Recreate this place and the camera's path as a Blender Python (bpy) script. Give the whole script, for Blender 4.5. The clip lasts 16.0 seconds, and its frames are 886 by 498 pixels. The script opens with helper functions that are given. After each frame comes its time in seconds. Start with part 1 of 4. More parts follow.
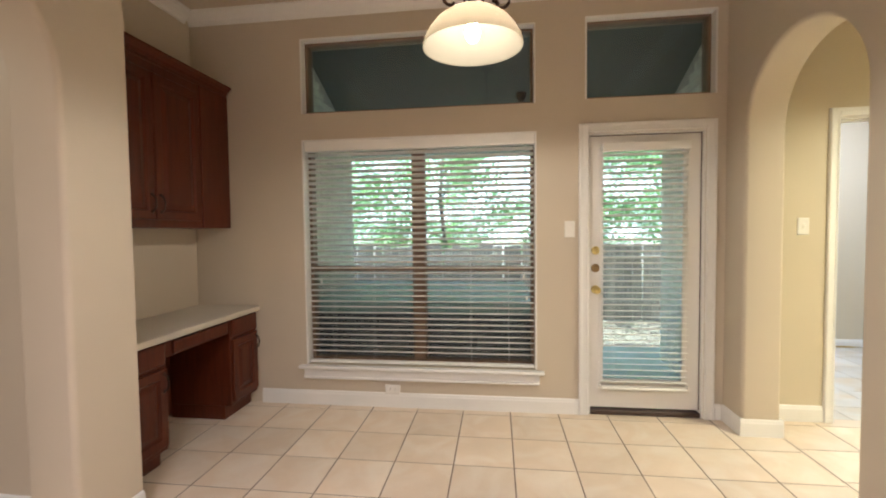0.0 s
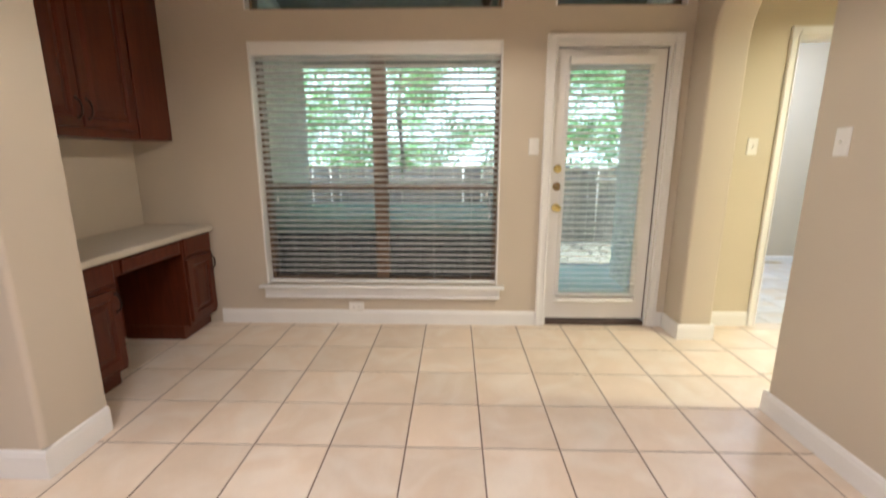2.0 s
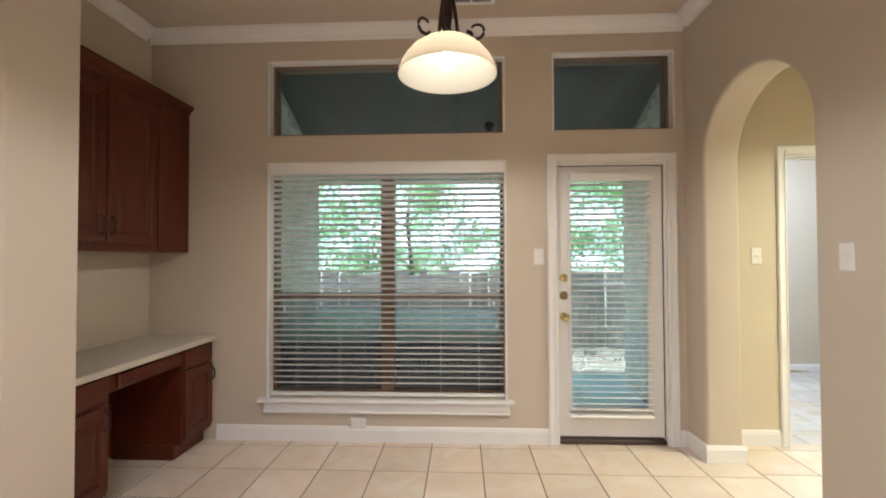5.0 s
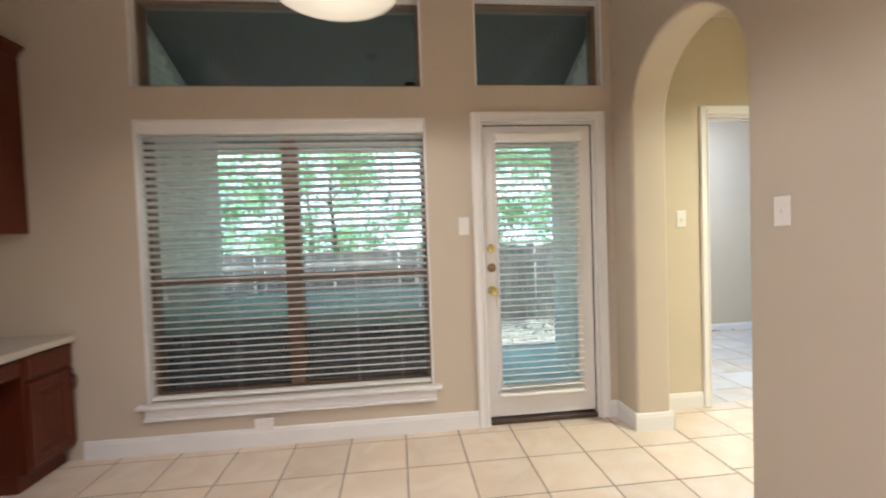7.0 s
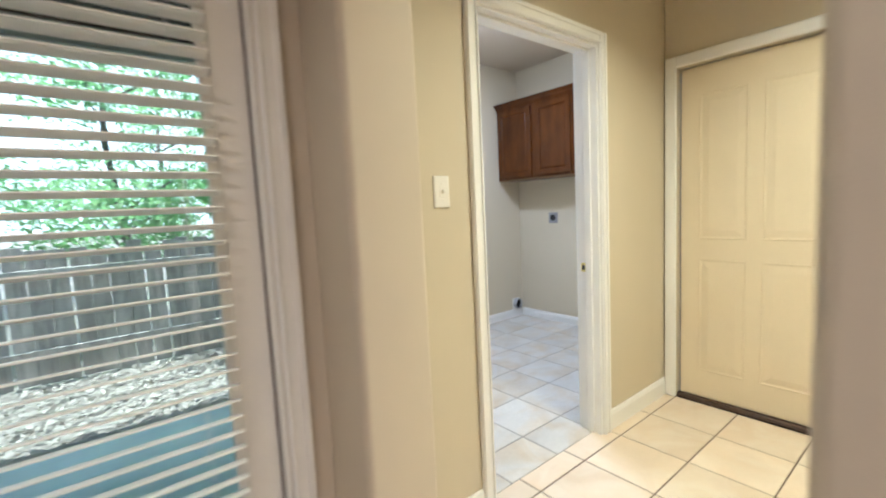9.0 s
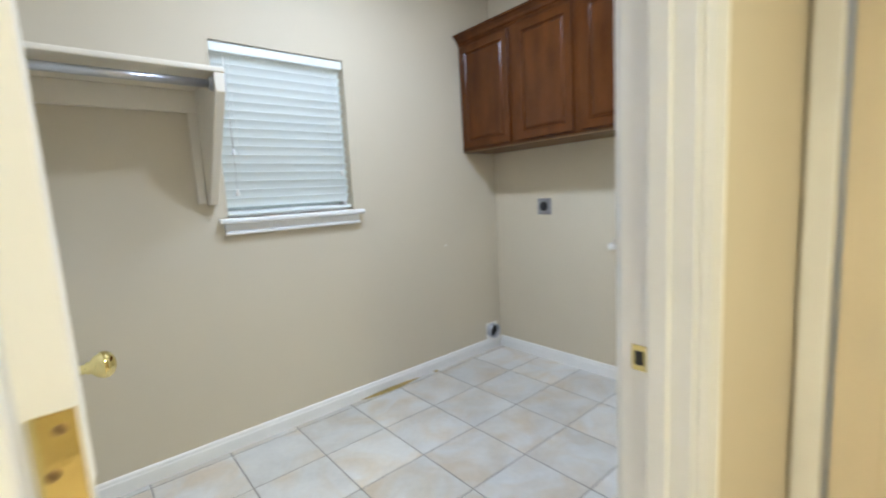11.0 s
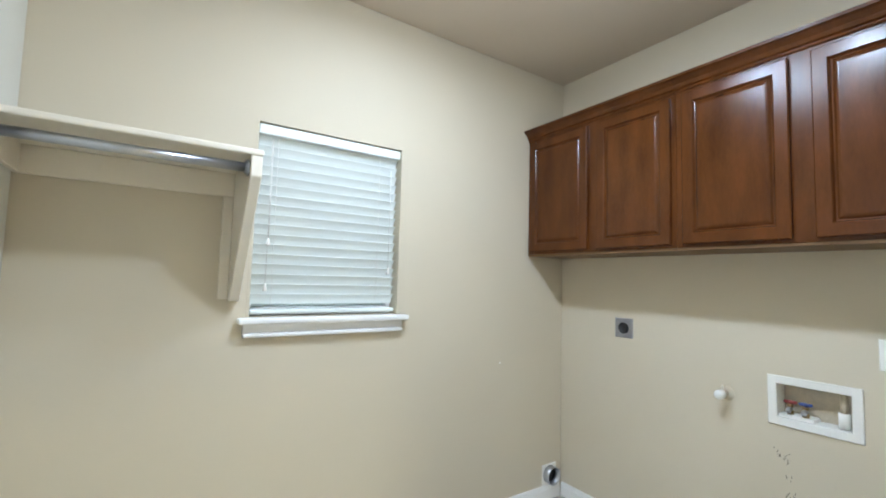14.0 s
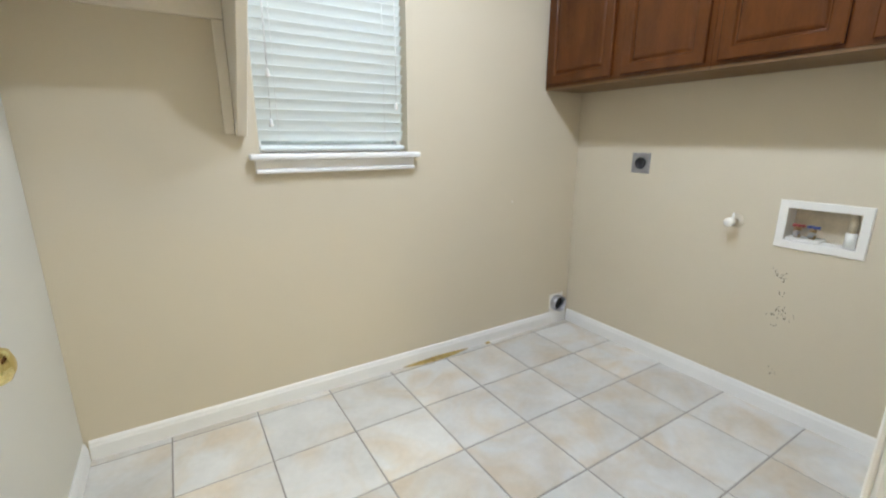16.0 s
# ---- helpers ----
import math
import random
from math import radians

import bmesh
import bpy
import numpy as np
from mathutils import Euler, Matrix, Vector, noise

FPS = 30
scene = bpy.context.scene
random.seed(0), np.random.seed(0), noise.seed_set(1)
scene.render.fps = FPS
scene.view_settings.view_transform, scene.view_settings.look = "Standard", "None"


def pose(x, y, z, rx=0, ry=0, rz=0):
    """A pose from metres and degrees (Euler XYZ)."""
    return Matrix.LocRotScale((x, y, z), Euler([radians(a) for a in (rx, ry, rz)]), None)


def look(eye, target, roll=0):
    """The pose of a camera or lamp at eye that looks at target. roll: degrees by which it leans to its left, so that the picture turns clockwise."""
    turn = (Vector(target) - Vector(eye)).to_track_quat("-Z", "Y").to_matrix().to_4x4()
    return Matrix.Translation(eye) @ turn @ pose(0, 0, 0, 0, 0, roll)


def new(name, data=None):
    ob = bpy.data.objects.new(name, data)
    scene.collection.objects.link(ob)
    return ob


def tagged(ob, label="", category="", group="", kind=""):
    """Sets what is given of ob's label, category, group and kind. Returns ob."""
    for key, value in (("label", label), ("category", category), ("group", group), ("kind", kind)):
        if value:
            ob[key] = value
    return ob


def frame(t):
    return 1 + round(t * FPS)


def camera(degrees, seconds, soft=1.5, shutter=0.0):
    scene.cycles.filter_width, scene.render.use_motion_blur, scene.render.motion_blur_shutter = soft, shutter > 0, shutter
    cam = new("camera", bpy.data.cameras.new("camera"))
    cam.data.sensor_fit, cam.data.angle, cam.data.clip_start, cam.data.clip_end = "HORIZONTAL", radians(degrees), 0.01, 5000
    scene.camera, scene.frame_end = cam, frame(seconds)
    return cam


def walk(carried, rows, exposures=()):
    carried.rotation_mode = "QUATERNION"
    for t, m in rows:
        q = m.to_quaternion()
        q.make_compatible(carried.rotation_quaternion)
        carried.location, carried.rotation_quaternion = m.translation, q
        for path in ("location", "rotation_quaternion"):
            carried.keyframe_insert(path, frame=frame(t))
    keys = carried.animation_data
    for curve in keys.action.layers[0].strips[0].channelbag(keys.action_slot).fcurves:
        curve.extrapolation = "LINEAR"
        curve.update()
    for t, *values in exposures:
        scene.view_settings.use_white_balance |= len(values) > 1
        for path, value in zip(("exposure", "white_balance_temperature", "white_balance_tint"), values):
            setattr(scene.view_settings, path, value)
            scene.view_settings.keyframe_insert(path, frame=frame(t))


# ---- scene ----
cam = camera(91.5, 16.0, soft=1.9, shutter=0.5)
PATH = [
    (0, (-0.002, 0.062, 1.343), (-0.251, 2.045, 1.26), -0.7),
    (0.5, (-0.037, 0.066, 1.333), (-0.153, 2.061, 1.257), -0.4),
    (1, (-0.036, 0.061, 1.343), (-0.081, 2.06, 1.276), -0.0),
    (1.5, (-0.044, 0.068, 1.31), (-0.079, 2.064, 1.182), 0.2),
    (2, (-0.046, 0.079, 1.282), (-0.098, 2.033, 0.86), -0.0),
    (2.5, (-0.05, 0.076, 1.235), (-0.117, 1.955, 0.553), -0.6),
    (3, (-0.053, 0.079, 1.24), (-0.121, 1.918, 0.456), -1.1),
    (3.5, (-0.042, 0.086, 1.263), (-0.126, 1.985, 0.642), -1.1),
    (4, (-0.033, 0.102, 1.337), (-0.109, 2.076, 1.027), -0.7),
    (4.2, (-0.029, 0.095, 1.336), (-0.12, 2.086, 1.168), -0.4),
    (6.3, (-0.066, 0.144, 1.349), (-0.139, 2.14, 1.454), -0.2),
    (6.5, (-0.04, 0.174, 1.331), (-0.049, 2.174, 1.354), -1.9),
    (7, (0.076, 0.44, 1.291), (0.286, 2.428, 1.227), -2.0),
    (7.5, (0.256, 0.813, 1.284), (0.71, 2.757, 1.158), -1.1),
    (8, (0.45, 1.262, 1.301), (1.299, 3.069, 1.181), -3.2),
    (8.5, (0.72, 1.669, 1.29), (1.842, 3.323, 1.206), -2.8),
    (8.7, (0.849, 1.82, 1.289), (2.03, 3.427, 1.136), -2.6),
    (10.8, (2.229, 2.924, 1.255), (3.583, 4.374, 1.002), -3.0),
    (11, (2.331, 3.005, 1.253), (3.608, 4.523, 0.998), -3.3),
    (11.5, (2.516, 3.174, 1.275), (3.497, 4.888, 0.962), -1.5),
    (12, (2.566, 3.309, 1.277), (3.564, 5.017, 0.979), -0.8),
    (12.5, (2.58, 3.372, 1.274), (3.626, 5.051, 0.974), 0.2),
    (13, (2.58, 3.369, 1.285), (3.67, 5.031, 1.058), 0.7),
    (13.5, (2.573, 3.359, 1.337), (3.686, 5.021, 1.3), 1.2),
    (14, (2.571, 3.351, 1.374), (3.674, 5.013, 1.514), 1.6),
    (14.5, (2.578, 3.345, 1.357), (3.655, 5.026, 1.468), 1.4),
    (15, (2.583, 3.345, 1.325), (3.652, 5.034, 1.252), 1.4),
    (15.5, (2.589, 3.341, 1.276), (3.631, 5.019, 0.964), 0.8),
    (16, (2.586, 3.342, 1.25), (3.608, 4.989, 0.758), 0.1),
]
walk(cam, [(t, look(eye, target, roll)) for t, eye, target, roll in PATH], exposures=((0.0, 1.6, 6100, 9), (3.0, 1.6, 5800, 9), (4.2, 1.6, 5750, 9), (6.5, 1.6, 5600, 10), (7.5, 1.62, 5600, 12), (8.0, 1.64, 5600, 13), (8.7, 1.47, 5600, 10), (10.8, 1.25, 5800, 8), (11.5, 1.42, 5800, 4), (12.5, 1.45, 5750, 3), (14.0, 1.45, 5850, 4), (16.0, 1.43, 6250, 7)))

# ---------- world, sun, large lights ----------
world = bpy.data.worlds.new("sky")
scene.world = world
world.use_nodes = True
_sky = world.node_tree.nodes.new("ShaderNodeTexSky")
_sky.sky_type, _sky.sun_disc = "NISHITA", False
_sky.sun_elevation, _sky.sun_rotation = radians(65), radians(-94)
world.node_tree.links.new(_sky.outputs[0], world.node_tree.nodes["Background"].inputs[0])
world.node_tree.nodes["Background"].inputs[1].default_value = 0.15

_sun = bpy.data.lights.new("sun", "SUN")
_sun.energy, _sun.angle, _sun.color = 5.0, radians(0.6), (1.0, 0.95, 0.86)
sun = new("sun", _sun)
sun.matrix_world = look((-4.5, 6.2, 12), (1, 6.6, 0))


def area(name, x, y, z, size, watts, colour, spread=180):
    l = bpy.data.lights.new(name, "AREA")
    l.shape, l.size, l.energy, l.color = "DISK", size, watts, colour
    l.spread = radians(spread)
    ob = new(name, l)
    ob.location = (x, y, z)
    return ob


def bulb(name, x, y, z, radius, watts, colour):
    l = bpy.data.lights.new(name, "POINT")
    l.shadow_soft_size, l.energy, l.color = radius, watts, colour
    ob = new(name, l)
    ob.location = (x, y, z)
    return ob


WARM = (1.0, 0.88, 0.75)
bulb("pendant_bulb", -0.1, 1.95, 2.17, 0.035, 12, WARM)
area("kitchen_ceiling_lamp", -0.3, -0.9, 3.02, 0.9, 26.5, (1.0, 0.915, 0.95), 140)
area("hall_ceiling_lamp", 2.72, 2.05, 2.72, 0.22, 16.0, (1.0, 0.93, 0.66), 135)
area("laundry_lamp", 3.42, 3.95, 2.67, 0.16, 7.0, (0.90, 1.0, 1.20))
area("laundry_lamp", 3.42, 4.42, 2.67, 0.16, 5.5, (0.90, 1.0, 1.20))
bulb("laundry_lamp_dome", 3.50, 4.20, 2.55, 0.10, 4.5, (0.90, 1.0, 1.20))
area("side_room_lamp", -2.75, 0.7, 3.02, 0.35, 6.0, WARM)


# ---------- materials ----------
def mat(name, base, rough=0.5, metal=0.0, var=0.12, scale=6.0, fine=90.0, bump=0.02, stretch=None, spec=0.5, island=0.0, coat=0.0, dist=0.002, tint=None):
    """A surface with broad and fine variation, fine relief and, with island, a shade of its own for each piece."""
    m = bpy.data.materials.new(name)
    m.use_nodes = True
    nt = m.node_tree
    N, L = nt.nodes, nt.links
    b = N["Principled BSDF"]
    b.inputs["Roughness"].default_value, b.inputs["Metallic"].default_value = rough, metal
    b.inputs["Specular IOR Level"].default_value = spec
    b.inputs["Coat Weight"].default_value = coat
    b.inputs["Coat Roughness"].default_value = 0.15
    co = N.new("ShaderNodeTexCoord")
    src = co.outputs["Object"]
    if island:
        own, shift, move = N.new("ShaderNodeObjectInfo"), N.new("ShaderNodeVectorMath"), N.new("ShaderNodeVectorMath")
        shift.operation = "SCALE"
        shift.inputs[0].default_value = (41.0, 67.0, 23.0)
        L.new(own.outputs["Random"], shift.inputs["Scale"])
        L.new(src, move.inputs[0]), L.new(shift.outputs[0], move.inputs[1])
        src = move.outputs[0]
    if stretch:
        mp = N.new("ShaderNodeMapping")
        mp.inputs["Scale"].default_value = stretch
        L.new(src, mp.inputs[0])
        src = mp.outputs[0]
    n1, n2 = N.new("ShaderNodeTexNoise"), N.new("ShaderNodeTexNoise")
    n1.inputs["Scale"].default_value, n1.inputs["Detail"].default_value = scale, 5
    n2.inputs["Scale"].default_value, n2.inputs["Detail"].default_value = fine, 3
    L.new(src, n1.inputs[0]), L.new(src, n2.inputs[0])
    add = N.new("ShaderNodeMath")
    add.operation = "MULTIPLY_ADD"
    add.inputs[1].default_value = 0.3
    L.new(n2.outputs[0], add.inputs[0]), L.new(n1.outputs[0], add.inputs[2])
    ramp = N.new("ShaderNodeMapRange")
    ramp.inputs[1].default_value, ramp.inputs[2].default_value = 0.35, 0.95
    ramp.inputs[3].default_value, ramp.inputs[4].default_value = 1 - var, 1 + var
    L.new(add.outputs[0], ramp.inputs[0])
    val = ramp.outputs[0]
    if island:
        oi = N.new("ShaderNodeObjectInfo")
        mr = N.new("ShaderNodeMapRange")
        mr.inputs[3].default_value, mr.inputs[4].default_value = 1 - island, 1 + island
        L.new(oi.outputs["Random"], mr.inputs[0])
        mu = N.new("ShaderNodeMath")
        mu.operation = "MULTIPLY"
        L.new(val, mu.inputs[0]), L.new(mr.outputs[0], mu.inputs[1])
        val = mu.outputs[0]
    mix = N.new("ShaderNodeVectorMath")
    mix.operation = "SCALE"
    mix.inputs[0].default_value = base
    if tint:
        tm = N.new("ShaderNodeMix")
        tm.data_type = "RGBA"
        tm.inputs[6].default_value, tm.inputs[7].default_value = (*base, 1), (*tint, 1)
        tr = N.new("ShaderNodeMapRange")
        tr.inputs[1].default_value, tr.inputs[2].default_value = 0.42, 0.68
        n3 = N.new("ShaderNodeTexNoise")
        n3.inputs["Scale"].default_value, n3.inputs["Detail"].default_value = scale * 0.8, 6
        n3.inputs["Distortion"].default_value = 1.2
        L.new(src, n3.inputs[0]), L.new(n3.outputs[0], tr.inputs[0]), L.new(tr.outputs[0], tm.inputs[0])
        L.new(tm.outputs[2], mix.inputs[0])
    L.new(val, mix.inputs["Scale"])
    L.new(mix.outputs[0], b.inputs["Base Color"])
    rr = N.new("ShaderNodeMapRange")
    rr.inputs[3].default_value, rr.inputs[4].default_value = max(0.03, rough - 0.06), min(1, rough + 0.06)
    L.new(n1.outputs[0], rr.inputs[0]), L.new(rr.outputs[0], b.inputs["Roughness"])
    if bump:
        bp = N.new("ShaderNodeBump")
        bp.inputs["Strength"].default_value, bp.inputs["Distance"].default_value = min(1, bump * 10), dist
        L.new(n2.outputs[0], bp.inputs["Height"]), L.new(bp.outputs[0], b.inputs["Normal"])
    return m


def glow(name, base, colour, strength):
    m = mat(name, base, 0.3, bump=0)
    b = m.node_tree.nodes["Principled BSDF"]
    b.inputs["Emission Color"].default_value, b.inputs["Emission Strength"].default_value = (*colour, 1), strength
    return m


def glass(name, colour=(0.95, 1, 0.98)):
    m = bpy.data.materials.new(name)
    m.use_nodes = True
    b = m.node_tree.nodes["Principled BSDF"]
    b.inputs["Base Color"].default_value = (*colour, 1)
    b.inputs["Roughness"].default_value, b.inputs["Transmission Weight"].default_value = 0.0, 1.0
    b.inputs["IOR"].default_value = 1.45
    return m


PAINT = mat("wall_paint", (0.585, 0.513, 0.405), 0.7, var=0.03, scale=1.5, fine=260, bump=0.03, dist=0.0015)
# paler copy of the wall paint: the west wall's lamplight put into its colour
LITPAINT = mat("lit_west_wall_paint", (0.66, 0.64, 0.56), 0.7, var=0.03, scale=1.5, fine=260, bump=0.03, dist=0.0015)
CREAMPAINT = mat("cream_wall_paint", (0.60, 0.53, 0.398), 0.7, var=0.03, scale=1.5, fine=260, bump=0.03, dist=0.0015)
CEIL = mat("ceiling_paint", (0.585, 0.50, 0.395), 0.85, var=0.03, scale=2, fine=160, bump=0.04, dist=0.002)
SHELFPAINT = mat("cream_shelf_paint", (0.75, 0.69, 0.575), 0.4, var=0.04, scale=4, fine=60, bump=0.008)
PALEBEAM = mat("pale_painted_beam", (0.44, 0.47, 0.45), 0.7, var=0.1, scale=4, fine=60, bump=0.02)
WHITE = mat("white_trim_paint", (0.82, 0.81, 0.78), 0.35, var=0.04, scale=4, fine=60, bump=0.008)
DOORWHITE = mat("white_door_paint", (0.82, 0.80, 0.76), 0.4, var=0.03, scale=3, fine=70, bump=0.01)
CREAM = mat("cream_door_paint", (0.72, 0.62, 0.45), 0.45, var=0.04, scale=3, fine=70, bump=0.01)
TILE = mat("floor_tile_glaze", (0.715, 0.585, 0.445), 0.36, var=0.06, scale=4.5, fine=40, bump=0.012, island=0.07, tint=(0.765, 0.67, 0.55))
TILE2 = mat("laundry_tile_glaze", (0.62, 0.61, 0.58), 0.32, var=0.16, scale=4, fine=40, bump=0.012, island=0.08, tint=(0.58, 0.50, 0.39))
GROUT2 = mat("grey_grout", (0.30, 0.28, 0.255), 0.9, var=0.25, scale=9, fine=200, bump=0.05)
GROUT = mat("grout", (0.15, 0.10, 0.07), 0.9, var=0.35, scale=9, fine=200, bump=0.05)
CHERRY = mat("dark_cherry_wood", (0.088, 0.019, 0.007), 0.38, var=0.35, scale=5, fine=30, bump=0.01, stretch=(6, 6, 0.6), coat=0.06, spec=0.3)
MAPLE = mat("stained_maple_wood", (0.080, 0.025, 0.0055), 0.22, var=0.38, scale=4, fine=40, bump=0.008, stretch=(3, 3, 0.8), coat=0.0, spec=0.26)
RAWWOOD = mat("raw_cabinet_edge_wood", (0.125, 0.063, 0.018), 0.5, var=0.2, scale=6, fine=40, stretch=(1, 4, 4))
COUNTER = mat("cream_solid_counter", (0.56, 0.51, 0.42), 0.5, var=0.02, scale=5, fine=160, bump=0.004)
BLIND = mat("white_faux_wood_slat", (0.86, 0.85, 0.81), 0.42, var=0.05, scale=8, fine=60, bump=0.006, stretch=(0.3, 3, 3))
BLINDW = mat("bright_white_slat", (0.80, 0.845, 0.815), 0.42, var=0.03, scale=8, fine=60, bump=0.006, stretch=(0.3, 3, 3))
CORD = mat("white_cord", (0.8, 0.8, 0.77), 0.8, var=0.05)
BRONZE = mat("brown_window_frame", (0.21, 0.135, 0.085), 0.5, var=0.15, scale=8)
GLASS = glass("window_glass", (0.86, 0.97, 0.95))
BRASS = mat("polished_brass", (0.76, 0.64, 0.28), 0.08, metal=1.0, var=0.08, scale=30, bump=0.004)
BRASSD = mat("aged_brass", (0.35, 0.25, 0.13), 0.3, metal=1.0, var=0.2, scale=30, bump=0.004)
CHROME = mat("chrome_rod", (0.50, 0.51, 0.54), 0.30, metal=1.0, var=0.06, scale=20, bump=0.004)
IRON = mat("dark_bronze_iron", (0.045, 0.025, 0.02), 0.4, metal=0.6, var=0.3, scale=30, bump=0.03)
PLATE = mat("white_plate_plastic", (0.82, 0.80, 0.75), 0.35, var=0.03, bump=0.004)
STEEL = mat("grey_steel_plate", (0.33, 0.33, 0.35), 0.4, metal=0.7, var=0.15, scale=20)
BLACK = mat("black_plastic", (0.015, 0.015, 0.018), 0.4, var=0.2)
# near-black colour painting the shade inside the vent, duct and latch openings
DARK = mat("cavity_shade", (0.03, 0.028, 0.025), 0.8, var=0.2)
THRESH = mat("dark_brown_threshold", (0.06, 0.035, 0.025), 0.5, var=0.3, scale=20)
RED = mat("red_valve_handle", (0.28, 0.045, 0.045), 0.4, var=0.1)
BLUE = mat("blue_valve_handle", (0.06, 0.09, 0.28), 0.4, var=0.1)
PVC = mat("white_pvc", (0.8, 0.78, 0.72), 0.35, var=0.05)
BOXIN = mat("stained_plastic", (0.55, 0.47, 0.34), 0.5, var=0.25, scale=14)
SCUFF = mat("black_scuff", (0.07, 0.06, 0.05), 0.8, var=0.3, scale=40)
GAP = mat("yellow_subfloor_gap", (0.38, 0.28, 0.10), 0.9, var=0.35, scale=30)
SHADE = mat("frosted_amber_glass", (0.22, 0.195, 0.15), 0.25, var=0.05, scale=20, bump=0)
_st = SHADE.node_tree.nodes.new("ShaderNodeBsdfTranslucent")
_st.inputs[0].default_value = (0.28, 0.25, 0.205, 1)
_sm = SHADE.node_tree.nodes.new("ShaderNodeMixShader")
_sm.inputs[0].default_value = 0.8
SHADE.node_tree.links.new(SHADE.node_tree.nodes["Principled BSDF"].outputs[0], _sm.inputs[1])
SHADE.node_tree.links.new(_st.outputs[0], _sm.inputs[2])
SHADE.node_tree.links.new(_sm.outputs[0], SHADE.node_tree.nodes["Material Output"].inputs[0])
BACKDROP = glow("hazy_bright_sky", (0.8, 0.85, 0.9), (0.92, 0.98, 1.0), 0.68)
BULBM = glow("lit_bulb", (1, 0.9, 0.7), (1.0, 0.88, 0.65), 14.0)
BRICK = mat("pale_brick", (0.80, 0.76, 0.66), 0.9, var=0.22, scale=7, fine=120, bump=0.06)
MORTAR = mat("brick_mortar", (0.55, 0.52, 0.46), 0.95, var=0.2, scale=20)
# grey-green soffit, its colour lifted to stand in for reflections in the transom glass
SOFFIT = mat("soffit_with_glass_reflection", (0.105, 0.112, 0.106), 0.75, var=0.12, scale=3)
CONCRETE = mat("patio_concrete", (0.52, 0.62, 0.58), 0.7, var=0.22, scale=3, fine=140, bump=0.04)
LITTER = mat("leaf_littered_soil", (0.26, 0.24, 0.21), 0.95, var=0.85, scale=14, fine=70, bump=0.1, dist=0.02)
FENCE = mat("weathered_grey_wood", (0.42, 0.40, 0.375), 0.85, var=0.5, scale=5, fine=50, bump=0.05, stretch=(5, 5, 0.7), island=0.2)
SPA = mat("dark_spa_cabinet", (0.035, 0.035, 0.035), 0.6, var=0.3, scale=5, stretch=(5, 5, 0.6))
COVER = mat("teal_vinyl_cover", (0.33, 0.50, 0.45), 0.45, var=0.12, scale=4, bump=0.02)
BARK = mat("tree_bark", (0.20, 0.18, 0.15), 0.9, var=0.4, scale=12, bump=0.1, stretch=(3, 3, 0.7), dist=0.02)
DRYLEAF = mat("dry_pale_leaf", (0.32, 0.30, 0.255), 0.6, var=0.4, scale=9, bump=0, island=0.4)
LEAF = mat("green_leaf", (0.09, 0.20, 0.065), 0.5, var=0.5, scale=3, bump=0)
_lb = LEAF.node_tree.nodes["Principled BSDF"]
_tr = LEAF.node_tree.nodes.new("ShaderNodeBsdfTranslucent")
_tr.inputs[0].default_value = (0.42, 0.74, 0.34, 1)
_mx = LEAF.node_tree.nodes.new("ShaderNodeMixShader")
_mx.inputs[0].default_value = 0.5
LEAF.node_tree.links.new(_lb.outputs[0], _mx.inputs[1])
LEAF.node_tree.links.new(_tr.outputs[0], _mx.inputs[2])
LEAF.node_tree.links.new(_mx.outputs[0], LEAF.node_tree.nodes["Material Output"].inputs[0])
SCREEN = mat("insect_screen_mesh", (0.16, 0.17, 0.17), 0.8, var=0.1, bump=0)
_tp, _xm = SCREEN.node_tree.nodes.new("ShaderNodeBsdfTransparent"), SCREEN.node_tree.nodes.new("ShaderNodeMixShader")
_xm.inputs[0].default_value = 0.30
SCREEN.node_tree.links.new(_tp.outputs[0], _xm.inputs[1])
SCREEN.node_tree.links.new(SCREEN.node_tree.nodes["Principled BSDF"].outputs[0], _xm.inputs[2])
SCREEN.node_tree.links.new(_xm.outputs[0], SCREEN.node_tree.nodes["Material Output"].inputs[0])


# ---------- building helpers ----------
def box(bm, x0, x1, y0, y1, z0, z1, bev=0.0, seg=1):
    """Adds an upright block, with bevelled edges where bev is given."""
    vs = [bm.verts.new((x, y, z)) for x in (x0, x1) for y in (y0, y1) for z in (z0, z1)]
    fs = [bm.faces.new([vs[i] for i in q]) for q in ((0, 1, 3, 2), (4, 6, 7, 5), (0, 4, 5, 1), (2, 3, 7, 6), (0, 2, 6, 4), (1, 5, 7, 3))]
    if bev:
        es = list({e for f in fs for e in f.edges})
        bmesh.ops.bevel(bm, geom=es, offset=bev, segments=seg, profile=0.5, affect="EDGES")
    return bm


def block(*a, bev=0.0, seg=1):
    return box(bmesh.new(), *a, bev=bev, seg=seg)


def lathe(bm, profile, n=20, m=None):
    """Turns a profile of (radius, height) round z, then moves it by m."""
    rings = []
    for r, z in profile:
        if r < 1e-5:
            rings.append([bm.verts.new((0, 0, z))])
        else:
            rings.append([bm.verts.new((r * math.cos(6.28318 * i / n), r * math.sin(6.28318 * i / n), z)) for i in range(n)])
    made = [v for q in rings for v in q]
    for a, b in zip(rings, rings[1:]):
        for i in range(n):
            j = (i + 1) % n
            if len(a) == 1:
                bm.faces.new((a[0], b[i], b[j]))
            elif len(b) == 1:
                bm.faces.new((a[i], a[j], b[0]))
            else:
                bm.faces.new((a[i], a[j], b[j], b[i]))
    if m:
        bmesh.ops.transform(bm, matrix=m, verts=made)
    for f in bm.faces:
        f.smooth = True
    return bm


